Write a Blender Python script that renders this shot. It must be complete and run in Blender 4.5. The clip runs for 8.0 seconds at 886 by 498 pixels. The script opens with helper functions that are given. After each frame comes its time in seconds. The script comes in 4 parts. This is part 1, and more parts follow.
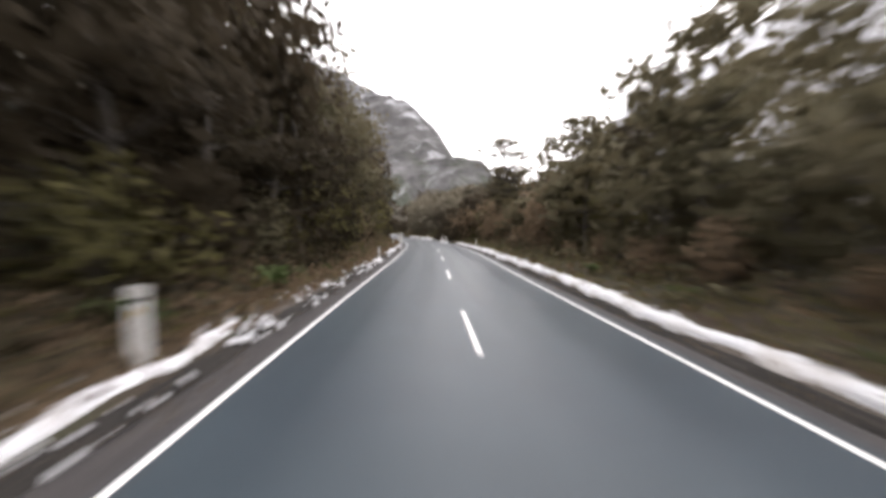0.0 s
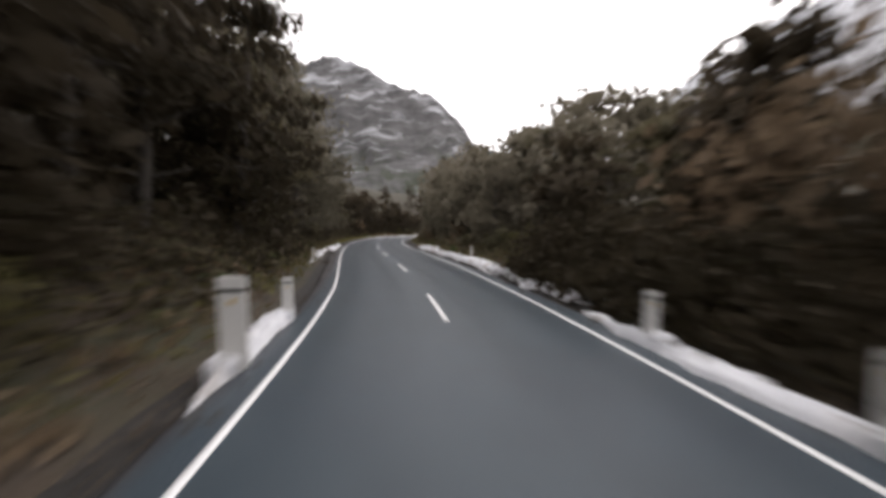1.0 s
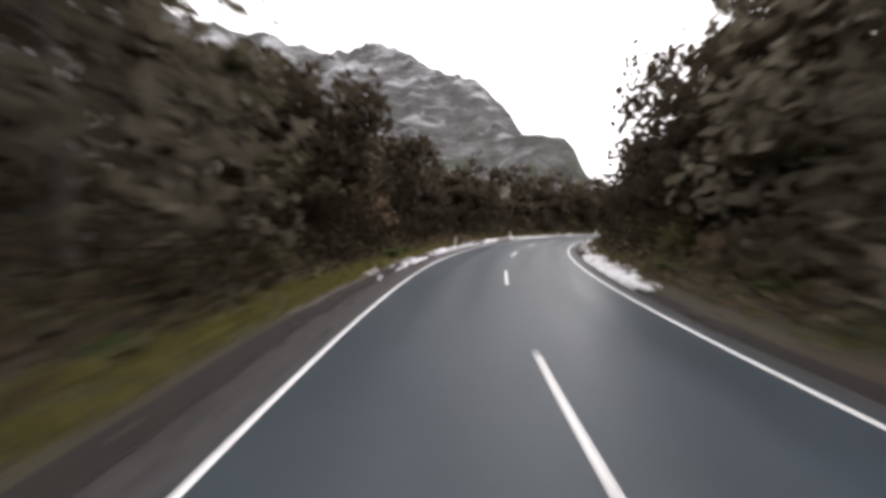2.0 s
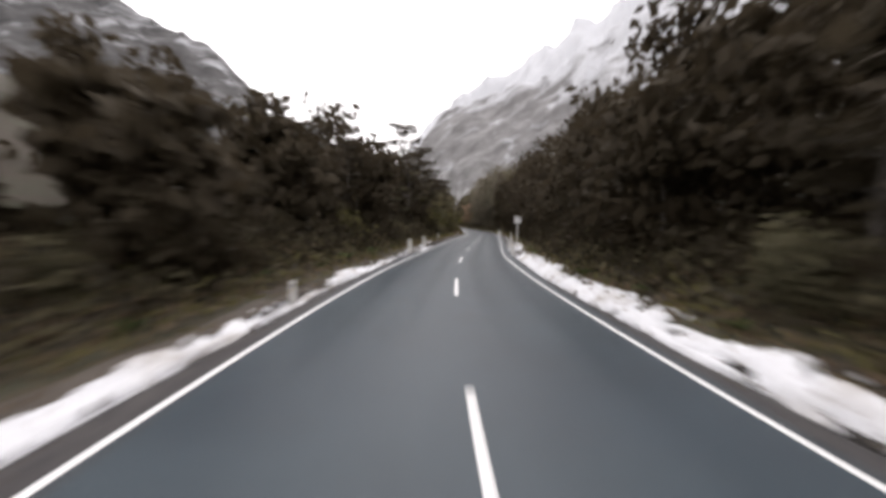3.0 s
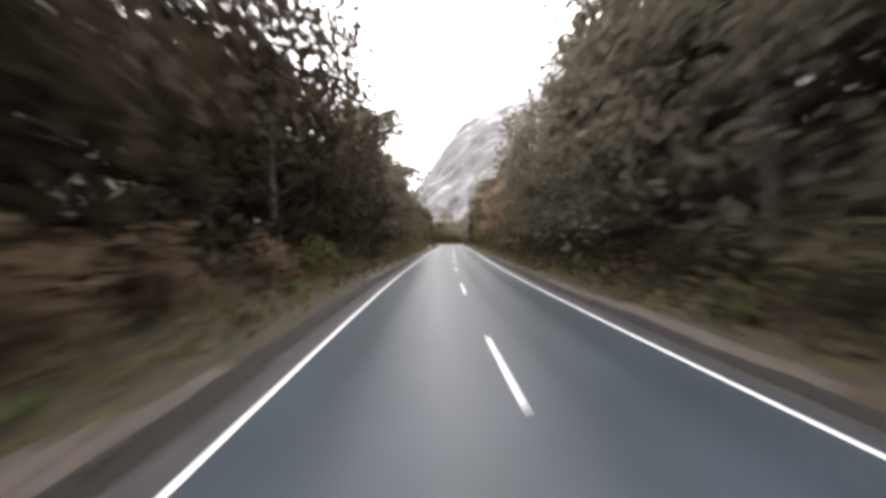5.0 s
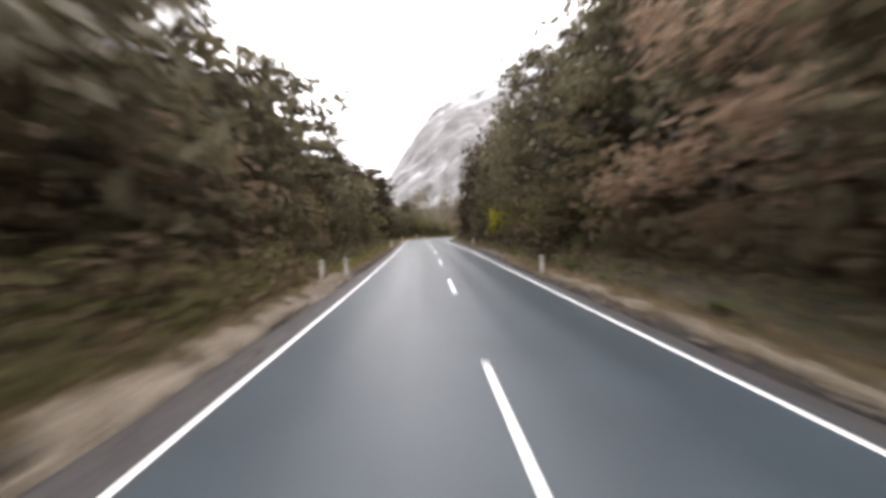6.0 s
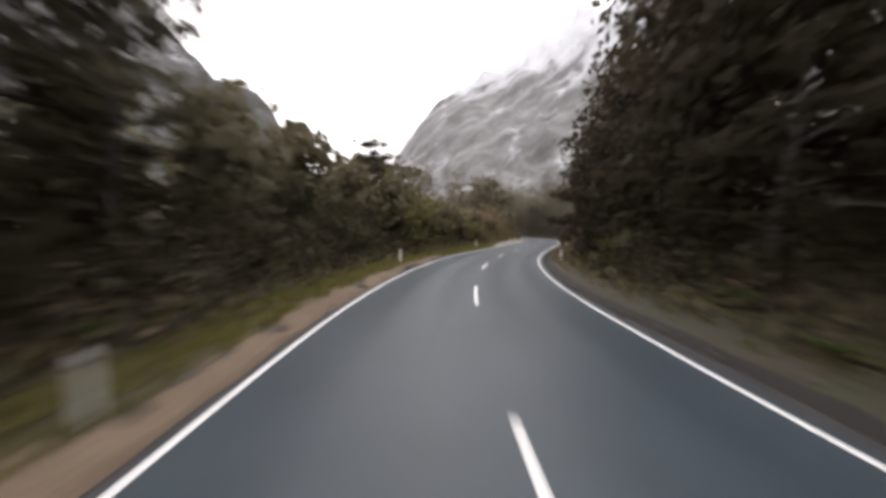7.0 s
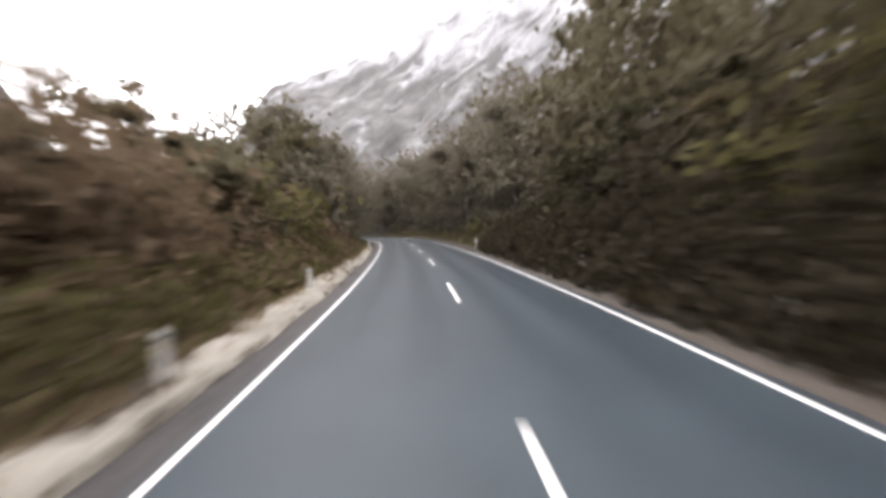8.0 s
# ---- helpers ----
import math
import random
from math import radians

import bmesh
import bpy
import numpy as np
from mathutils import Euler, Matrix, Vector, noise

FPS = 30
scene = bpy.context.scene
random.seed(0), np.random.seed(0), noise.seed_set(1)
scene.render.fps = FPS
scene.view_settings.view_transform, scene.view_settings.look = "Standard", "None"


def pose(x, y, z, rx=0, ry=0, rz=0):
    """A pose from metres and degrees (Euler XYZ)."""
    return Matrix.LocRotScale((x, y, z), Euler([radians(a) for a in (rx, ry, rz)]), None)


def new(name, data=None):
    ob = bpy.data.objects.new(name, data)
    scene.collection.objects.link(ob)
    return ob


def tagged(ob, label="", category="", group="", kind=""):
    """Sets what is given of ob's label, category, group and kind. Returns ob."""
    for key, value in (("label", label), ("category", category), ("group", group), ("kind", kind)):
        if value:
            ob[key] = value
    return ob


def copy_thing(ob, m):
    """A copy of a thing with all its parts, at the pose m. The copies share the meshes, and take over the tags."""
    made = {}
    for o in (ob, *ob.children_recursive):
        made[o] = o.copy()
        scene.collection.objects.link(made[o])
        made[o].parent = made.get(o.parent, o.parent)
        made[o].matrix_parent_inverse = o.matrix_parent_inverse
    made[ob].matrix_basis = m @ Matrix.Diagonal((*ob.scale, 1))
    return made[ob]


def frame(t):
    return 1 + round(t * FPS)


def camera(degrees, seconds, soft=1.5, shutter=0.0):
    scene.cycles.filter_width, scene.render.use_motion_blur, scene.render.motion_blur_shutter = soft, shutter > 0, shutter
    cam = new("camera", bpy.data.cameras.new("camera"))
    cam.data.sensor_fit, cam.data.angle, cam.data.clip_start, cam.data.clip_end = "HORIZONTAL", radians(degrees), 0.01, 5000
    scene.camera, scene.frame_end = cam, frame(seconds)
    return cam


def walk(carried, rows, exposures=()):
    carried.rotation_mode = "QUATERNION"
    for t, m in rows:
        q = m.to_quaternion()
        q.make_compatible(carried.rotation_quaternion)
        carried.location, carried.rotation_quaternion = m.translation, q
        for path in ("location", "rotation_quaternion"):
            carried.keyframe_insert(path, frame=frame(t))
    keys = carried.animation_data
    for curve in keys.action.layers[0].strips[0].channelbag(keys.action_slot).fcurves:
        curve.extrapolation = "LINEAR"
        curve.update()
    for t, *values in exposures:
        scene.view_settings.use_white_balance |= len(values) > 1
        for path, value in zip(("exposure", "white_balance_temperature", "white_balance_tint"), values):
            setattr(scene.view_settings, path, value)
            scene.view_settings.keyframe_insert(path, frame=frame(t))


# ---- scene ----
cam = camera(96.81, 8.0, soft=3.8, shutter=0.24)
walk(cam, [
    (0.0, pose(-0.511, 0.000, 1.289, 87.015, -0.207, -1.656)),
    (0.1, pose(-0.570, 3.703, 1.288, 86.558, -0.542, -1.465)),
    (0.2, pose(-0.638, 7.544, 1.284, 86.500, -0.917, -1.742)),
    (0.3, pose(-0.683, 11.338, 1.278, 86.311, -1.329, -2.162)),
    (0.4, pose(-0.713, 15.045, 1.271, 85.854, -1.732, -2.146)),
    (0.5, pose(-0.756, 18.658, 1.263, 85.935, -1.948, -1.732)),
    (0.6, pose(-0.826, 22.128, 1.255, 85.824, -1.378, -1.326)),
    (0.7, pose(-0.920, 25.494, 1.246, 86.347, -0.918, -0.893)),
    (0.8, pose(-1.058, 28.769, 1.238, 86.948, -0.639, -0.269)),
    (0.9, pose(-1.263, 31.979, 1.230, 87.126, -0.416, 0.670)),
    (1.0, pose(-1.555, 35.150, 1.223, 86.732, -0.080, 1.914)),
    (1.1, pose(-1.967, 38.357, 1.218, 86.401, 0.608, 3.770)),
    (1.2, pose(-2.532, 41.602, 1.217, 85.950, 1.301, 6.470)),
    (1.3, pose(-3.260, 44.887, 1.219, 85.602, 1.260, 9.532)),
    (1.4, pose(-4.127, 48.203, 1.221, 85.322, 0.943, 11.933)),
    (1.5, pose(-5.068, 51.551, 1.219, 85.125, 0.603, 13.169)),
    (1.6, pose(-6.010, 54.931, 1.215, 85.033, 0.343, 13.333)),
    (1.7, pose(-6.899, 58.336, 1.208, 85.043, 0.170, 12.784)),
    (1.8, pose(-7.698, 61.753, 1.200, 85.130, 0.035, 11.674)),
    (1.9, pose(-8.378, 65.168, 1.191, 85.269, -0.138, 10.019)),
    (2.0, pose(-8.913, 68.564, 1.182, 85.437, -0.430, 7.832)),
    (2.1, pose(-9.278, 71.921, 1.173, 85.614, -0.901, 5.127)),
    (2.2, pose(-9.455, 75.213, 1.163, 85.778, -1.542, 1.915)),
    (2.3, pose(-9.432, 78.411, 1.151, 85.903, -2.197, -1.788)),
    (2.4, pose(-9.206, 81.483, 1.136, 85.967, -2.468, -5.904)),
    (2.5, pose(-8.780, 84.501, 1.117, 86.019, -2.552, -10.075)),
    (2.6, pose(-8.174, 87.481, 1.094, 85.857, -2.008, -13.646)),
    (2.7, pose(-7.388, 90.450, 1.066, 85.795, -1.573, -17.003)),
    (2.8, pose(-6.421, 93.415, 1.034, 85.712, -1.435, -20.351)),
    (2.9, pose(-5.277, 96.384, 0.998, 85.626, -1.521, -23.606)),
    (3.0, pose(-3.979, 99.325, 0.956, 85.331, -1.580, -26.570)),
    (3.1, pose(-2.562, 102.238, 0.910, 85.319, -1.148, -28.921)),
    (3.2, pose(-1.047, 105.137, 0.859, 85.404, -0.458, -30.711)),
    (3.3, pose(0.557, 108.035, 0.804, 85.508, 0.380, -32.253)),
    (3.4, pose(2.250, 110.930, 0.747, 85.684, 1.252, -33.631)),
    (3.5, pose(4.027, 113.817, 0.690, 85.867, 2.020, -34.773)),
    (3.6, pose(5.864, 116.656, 0.634, 85.548, 2.100, -35.788)),
    (3.7, pose(7.752, 119.497, 0.580, 85.770, 2.163, -36.303)),
    (3.8, pose(9.668, 122.364, 0.529, 86.268, 2.517, -36.518)),
    (3.9, pose(11.593, 125.241, 0.477, 86.410, 3.076, -36.728)),
    (4.0, pose(13.525, 128.131, 0.423, 86.675, 3.297, -36.864)),
    (4.1, pose(15.473, 131.072, 0.365, 86.576, 2.318, -36.959)),
    (4.2, pose(17.429, 134.075, 0.301, 86.282, 1.546, -36.938)),
    (4.3, pose(19.387, 137.118, 0.234, 85.932, 1.264, -36.677)),
    (4.4, pose(21.334, 140.201, 0.164, 85.121, 1.399, -35.836)),
    (4.5, pose(23.245, 143.361, 0.094, 84.552, 1.708, -34.149)),
    (4.6, pose(25.128, 146.620, 0.029, 85.139, 1.277, -32.538)),
    (4.7, pose(26.948, 150.041, -0.027, 86.236, 0.947, -29.928)),
    (4.8, pose(28.573, 153.524, -0.073, 87.023, 0.576, -26.322)),
    (4.9, pose(30.036, 157.073, -0.116, 87.539, 0.284, -23.946)),
    (5.0, pose(31.444, 160.648, -0.157, 87.847, 0.097, -23.233)),
    (5.1, pose(32.864, 164.212, -0.197, 87.990, -0.006, -23.356)),
    (5.2, pose(34.324, 167.749, -0.237, 87.995, -0.059, -23.828)),
    (5.3, pose(35.826, 171.256, -0.278, 87.888, -0.096, -24.400)),
    (5.4, pose(37.361, 174.739, -0.318, 87.700, -0.143, -25.016)),
    (5.5, pose(38.922, 178.202, -0.358, 87.450, -0.208, -25.665)),
    (5.6, pose(40.502, 181.651, -0.397, 87.169, -0.278, -26.311)),
    (5.7, pose(42.093, 185.093, -0.435, 86.879, -0.307, -26.896)),
    (5.8, pose(43.689, 188.533, -0.472, 86.589, -0.204, -27.329)),
    (5.9, pose(45.285, 191.977, -0.509, 86.312, 0.172, -27.529)),
    (6.0, pose(46.872, 195.428, -0.546, 86.318, 0.488, -27.164)),
    (6.1, pose(48.450, 198.862, -0.584, 86.004, 0.264, -27.184)),
    (6.2, pose(50.041, 202.321, -0.624, 85.669, -0.145, -27.015)),
    (6.3, pose(51.644, 205.874, -0.665, 85.927, -0.430, -26.314)),
    (6.4, pose(53.236, 209.429, -0.706, 86.058, -0.692, -26.283)),
    (6.5, pose(54.811, 212.936, -0.746, 86.014, -0.854, -26.095)),
    (6.6, pose(56.330, 216.377, -0.788, 85.948, -0.736, -25.566)),
    (6.7, pose(57.803, 219.781, -0.833, 85.902, -0.615, -25.293)),
    (6.8, pose(59.243, 223.159, -0.881, 85.754, -0.603, -25.038)),
    (6.9, pose(60.689, 226.529, -0.933, 85.889, -0.803, -25.527)),
    (7.0, pose(62.203, 229.857, -0.988, 85.923, -1.094, -27.301)),
    (7.1, pose(63.835, 233.124, -1.046, 85.894, -1.155, -29.685)),
    (7.2, pose(65.644, 236.300, -1.108, 85.680, -1.250, -33.136)),
    (7.3, pose(67.680, 239.370, -1.174, 85.809, -1.613, -36.919)),
    (7.4, pose(69.930, 242.325, -1.244, 85.689, -2.060, -40.278)),
    (7.5, pose(72.356, 245.142, -1.316, 85.327, -2.325, -43.477)),
    (7.6, pose(74.907, 247.823, -1.389, 85.085, -1.787, -45.967)),
    (7.7, pose(77.547, 250.414, -1.461, 85.025, -0.935, -47.526)),
    (7.8, pose(80.232, 252.976, -1.532, 85.147, 0.044, -48.040)),
    (7.9, pose(82.940, 255.547, -1.602, 85.174, 1.107, -48.246)),
    (8.0, pose(85.644, 258.136, -1.673, 85.147, 2.285, -48.139)),
], exposures=((0.0, 0.62, 6650, 16), (0.5, 0.51, 6650, 16), (1.0, 0.0, 6650, 16), (1.3, 0.08, 6650, 16), (2.4, 0.13, 6650, 16), (3.0, 0.07, 6650, 16), (3.5, 0.00, 6650, 16), (4.0, 0.30, 6650, 16), (4.5, 0.78, 6650, 16), (6.0, 0.95, 6650, 16), (6.5, 0.75, 6650, 16), (7.0, 0.25, 6650, 16), (7.5, 0.92, 6650, 16), (8.0, 0.70, 6650, 16)))

# ---- plan of the road: curvature left and rise of its slope, per knot along the centre line ----
SCALE = 0.61
KNOT = 6.000
LOW = -10.000
BEND = [
    12.96, 5.80, -13.28, -6.56, 10.05, 23.63, 22.34, 34.96, 45.64, 54.13, 67.10, 79.26,
    76.22, 41.69, 1.19, -27.53, -41.46, -54.31, -67.51, -81.13, -95.28, -110.04, -124.07, -123.25,
    -111.45, -113.94, -105.82, -92.65, -69.06, -53.69, -51.71, -46.90, -43.82, -22.15, -2.11, -2.93,
    2.58, 7.49, 1.22, 0.84, 13.05, 42.76, 39.20, 63.45, 102.52, 77.12, 21.11, -6.59,
    -18.23, -19.02, -16.15, -13.24, -10.42, -7.67, -4.96, -2.29, -2.18, 8.76, -8.07, 1.71,
    14.78, -7.20, 3.96, 21.14, 10.25, 12.02, -7.54, -50.07, -66.42, -109.77, -121.07, -103.74,
    -99.58, -75.36, -47.67, -10.08, 0.68, 8.35, 33.37, 39.87, 33.76, 25.51, 25.15, 24.38,
    22.99, 21.73, 20.61, 19.62, 18.75, 18.00, 17.37, 16.85, 16.44, 16.13, 15.93, 15.83,
]
SAG = [
    -10.5, -11.1, -7.8, -9.8, -2.4, 0.0, -7.3, 1.1, 0.8, 0.9, 22.0, 25.1,
    8.6, -13.5, -20.0, -13.8, -6.2, -2.8, -2.1, -3.3, -6.0, -11.7, -25.2, -32.4,
    -28.8, -23.9, -21.9, -26.5, -27.6, -23.3, -11.5, 0.7, 5.2, 16.2, 15.8, -1.7,
    -10.8, -18.0, -23.8, -13.7, -5.8, 4.9, 33.7, 54.8, 34.3, 12.9, 3.5, 0.4,
    0.7, -1.2, 0.1, 1.6, 1.4, 4.9, 5.6, 2.7, -4.3, -0.6, -6.6, -3.9,
    2.2, -1.2, -2.5, -10.1, -17.8, -21.4, -13.3, -14.2, -17.1, -23.1, -12.3, -12.3,
    -12.8, 0.7, 8.6, 7.2, 4.0, -6.7, -12.0, -16.5, -11.8, -11.2, -9.3, -9.4,
    -6.4, -6.5, -3.9, -0.8, -1.8, -4.2, -4.6, -3.5, -1.3, -0.4, -0.2, -0.1,
]
WIDEN = [
    10.6, 11.9, 9.1, 7.5, 7.4, 9.9, 10.3, -3.8, -13.1, -23.9, -38.6, -35.7,
    -29.0, -10.0, -2.5, -1.6, -1.9, -0.0, 1.8, 3.9, 6.6, 10.4, 15.8, 13.1,
    11.0, 11.1, 12.9, 14.8, 18.3, 4.9, -8.3, -20.0, -33.3, -33.7, -22.3, -16.3,
    -14.7, -15.4, -11.2, -14.3, -19.4, -25.3, -35.2, -20.1, -1.1, 10.5, 10.6, 8.1,
    5.7, 4.1, 3.5, 3.7, 4.4, 5.9, 8.3, 12.1, 17.6, 16.2, 17.7, 12.2,
    9.3, 8.8, 10.2, 13.3, 11.7, 7.0, 6.1, 6.4, 8.6, 10.3, 4.9, 1.3,
    -1.3, -3.7, -4.4, -3.4, -0.9, 1.7, 5.4, 6.6, 4.2, 4.7, 3.5, 2.4,
    1.6, 1.1, 0.7, 0.5, 0.3, 0.2, 0.2, 0.1, 0.1, 0.1, 0.0, 0.0,
]
LANE_LEFT, LANE_RIGHT = 3.304, 3.122


# ---- world and light: overcast day ----
world = bpy.data.worlds.new("world")
scene.world = world
world.use_nodes = True
wn = world.node_tree.nodes
wl_ = world.node_tree.links
sky = wn.new("ShaderNodeTexSky")
sky.sky_type, sky.sun_disc = "NISHITA", False
sky.sun_elevation, sky.sun_rotation = radians(50), radians(30)
sky.air_density, sky.dust_density, sky.ozone_density = 1.0, 4.0, 1.0
grey = wn.new("ShaderNodeHueSaturation")
grey.inputs["Saturation"].default_value = 0.2
wl_.new(sky.outputs["Color"], grey.inputs["Color"])
cloud = wn.new("ShaderNodeMix")
cloud.data_type = "RGBA"
cloud.inputs[0].default_value = 0.88
cloud.inputs[7].default_value = (8.68, 8.7, 8.7, 1)
wl_.new(grey.outputs["Color"], cloud.inputs[6])
wl_.new(cloud.outputs[2], wn["Background"].inputs["Color"])
wn["Background"].inputs["Strength"].default_value = 0.2
sun_data = bpy.data.lights.new("sun", "SUN")
sun_data.energy, sun_data.angle, sun_data.color = 0.5, radians(40), (1.0, 0.97, 0.95)
sun = new("sun", sun_data)
sun.matrix_world = pose(0, 0, 60, 40, 0, 150)
scene.view_settings.exposure = 0.0


# ---- materials ----
def material(name):
    m = bpy.data.materials.new(name)
    m.use_nodes = True
    nt = m.node_tree
    return m, nt, nt.nodes["Principled BSDF"]


def tex(nt, scale, detail=6.0, rough=0.6, stretch=None, coords="Object"):
    c = nt.nodes.new("ShaderNodeTexCoord")
    out = c.outputs[coords]
    if stretch:
        mp = nt.nodes.new("ShaderNodeMapping")
        mp.inputs["Scale"].default_value = stretch
        nt.links.new(out, mp.inputs["Vector"])
        out = mp.outputs["Vector"]
    n = nt.nodes.new("ShaderNodeTexNoise")
    n.inputs["Scale"].default_value, n.inputs["Detail"].default_value, n.inputs["Roughness"].default_value = scale, detail, rough
    nt.links.new(out, n.inputs["Vector"])
    return n.outputs["Fac"]


def ramp(nt, fac, *stops):
    r = nt.nodes.new("ShaderNodeValToRGB")
    while len(r.color_ramp.elements) < len(stops):
        r.color_ramp.elements.new(0.5)
    for e, (at_, col) in zip(r.color_ramp.elements, stops):
        e.position, e.color = at_, (*col, 1) if len(col) == 3 else col
    nt.links.new(fac, r.inputs["Fac"])
    return r.outputs["Color"]


def mix(nt, fac, a, b, blend="MIX"):
    m = nt.nodes.new("ShaderNodeMix")
    m.data_type, m.blend_type = "RGBA", blend
    for sock, v in ((m.inputs[0], fac), (m.inputs[6], a), (m.inputs[7], b)):
        if isinstance(v, (int, float)):
            sock.default_value = v
        elif isinstance(v, tuple):
            sock.default_value = (*v, 1)
        else:
            nt.links.new(v, sock)
    return m.outputs[2]


def bump(nt, b, fac, strength, distance):
    n = nt.nodes.new("ShaderNodeBump")
    n.inputs["Strength"].default_value, n.inputs["Distance"].default_value = strength, distance
    nt.links.new(fac, n.inputs["Height"])
    nt.links.new(n.outputs["Normal"], b.inputs["Normal"])


def grainy(name, a, b_, c, scale=3.0, fine=60.0, rough=0.9, relief=0.02):
    """A mottled matt surface: two colours in patches, a third in fine grain."""
    m, nt, b = material(name)
    big, small = tex(nt, scale), tex(nt, fine, 4.0, 0.7)
    col = mix(nt, ramp(nt, big, (0.38, (0, 0, 0)), (0.62, (1, 1, 1))), a, b_)
    col = mix(nt, ramp(nt, small, (0.45, (0, 0, 0)), (0.75, (1, 1, 1))), col, c)
    nt.links.new(col, b.inputs["Base Color"])
    b.inputs["Roughness"].default_value = rough
    bump(nt, b, small, 0.6, relief)
    return m


def foliage(name, a, b_, c):
    """Leaves: colour differs from tree to tree and from leaf to leaf."""
    m, nt, b = material(name)
    info = nt.nodes.new("ShaderNodeObjectInfo")
    geo = nt.nodes.new("ShaderNodeNewGeometry")
    col = mix(nt, info.outputs["Random"], a, b_)
    col = mix(nt, ramp(nt, geo.outputs["Random Per Island"], (0.35, (0, 0, 0)), (1.0, (0.45, 0.45, 0.45))), col, c)
    patch = tex(nt, 0.9, 3.0)
    col = mix(nt, ramp(nt, patch, (0.35, (0, 0, 0)), (0.7, (0.6, 0.6, 0.6))), col, b_)
    nt.links.new(col, b.inputs["Base Color"])
    b.inputs["Roughness"].default_value = 0.75
    b.inputs["Specular IOR Level"].default_value = 0.12
    thin = nt.nodes.new("ShaderNodeBsdfTranslucent")
    nt.links.new(col, thin.inputs["Color"])
    both = nt.nodes.new("ShaderNodeMixShader")
    both.inputs["Fac"].default_value = 0.42
    nt.links.new(b.outputs["BSDF"], both.inputs[1])
    nt.links.new(thin.outputs["BSDF"], both.inputs[2])
    nt.links.new(both.outputs["Shader"], nt.nodes["Material Output"].inputs["Surface"])
    return m


def asphalt_material():
    m, nt, b = material("wet chip seal")
    att = nt.nodes.new("ShaderNodeAttribute")
    att.attribute_name = "lane"
    sep = nt.nodes.new("ShaderNodeSeparateXYZ")
    nt.links.new(att.outputs["Vector"], sep.inputs[0])
    # streaks that run along the road, by the place across and along it
    comb = nt.nodes.new("ShaderNodeMapping")
    comb.inputs["Scale"].default_value = (0.6, 0.02, 1)
    nt.links.new(att.outputs["Vector"], comb.inputs["Vector"])
    streak = nt.nodes.new("ShaderNodeTexNoise")
    streak.inputs["Scale"].default_value, streak.inputs["Detail"].default_value = 1.0, 0.0
    nt.links.new(comb.outputs["Vector"], streak.inputs["Vector"])
    chips, blot = tex(nt, 220.0, 3.0, 0.7), tex(nt, 0.9, 4.0)
    base = mix(nt, ramp(nt, streak.outputs["Fac"], (0.2, (0, 0, 0)), (0.8, (1, 1, 1))), (0.040, 0.055, 0.067), (0.046, 0.062, 0.075))
    base = mix(nt, ramp(nt, chips, (0.4, (0, 0, 0)), (0.8, (1, 1, 1))), base, (0.084, 0.106, 0.123))
    base = mix(nt, ramp(nt, blot, (0.4, (0, 0, 0)), (0.75, (0.5, 0.5, 0.5))), base, (0.034, 0.041, 0.049))
    nt.links.new(base, b.inputs["Base Color"])
    rr = ramp(nt, streak.outputs["Fac"], (0.15, (0.30, 0.30, 0.30)), (0.85, (0.37, 0.37, 0.37)))
    # wheel tracks, polished by the traffic
    where = nt.nodes.new("ShaderNodeMapRange")
    where.inputs["From Min"].default_value, where.inputs["From Max"].default_value = -3.5, 3.5
    nt.links.new(sep.outputs["X"], where.inputs["Value"])
    low_, top = (0, 0, 0), (1, 1, 1)
    track = ramp(nt, where.outputs["Result"], (0.08, low_), (0.17, top), (0.28, low_), (0.385, top), (0.47, low_), (0.53, low_), (0.63, top), (0.73, low_), (0.845, top), (0.94, low_))
    track.node.color_ramp.interpolation = "EASE"
    rr = mix(nt, track, rr, (0.275, 0.275, 0.275))
    base = mix(nt, mix(nt, 0.25, (0, 0, 0), track), base, (0.036, 0.049, 0.060))
    # the shoulder outside the edge lines: gritty, brown and matt
    out = nt.nodes.new("ShaderNodeMath")
    out.operation = "ABSOLUTE"
    nt.links.new(sep.outputs["X"], out.inputs[0])
    far = nt.nodes.new("ShaderNodeMapRange")
    far.inputs["From Min"].default_value, far.inputs["From Max"].default_value = 3.25, 3.6
    nt.links.new(out.outputs[0], far.inputs["Value"])
    base = mix(nt, far.outputs["Result"], base, mix(nt, ramp(nt, tex(nt, 7.0, 6.0, 0.7), (0.35, (0, 0, 0)), (0.68, (1, 1, 1))), (0.040, 0.038, 0.041), (0.092, 0.085, 0.082)))
    nt.links.new(base, b.inputs["Base Color"])
    rr = mix(nt, far.outputs["Result"], rr, (0.62, 0.62, 0.62))
    nt.links.new(rr, b.inputs["Roughness"])
    b.inputs["Specular IOR Level"].default_value = 0.2
    bump(nt, b, chips, 0.35, 0.004)
    return m


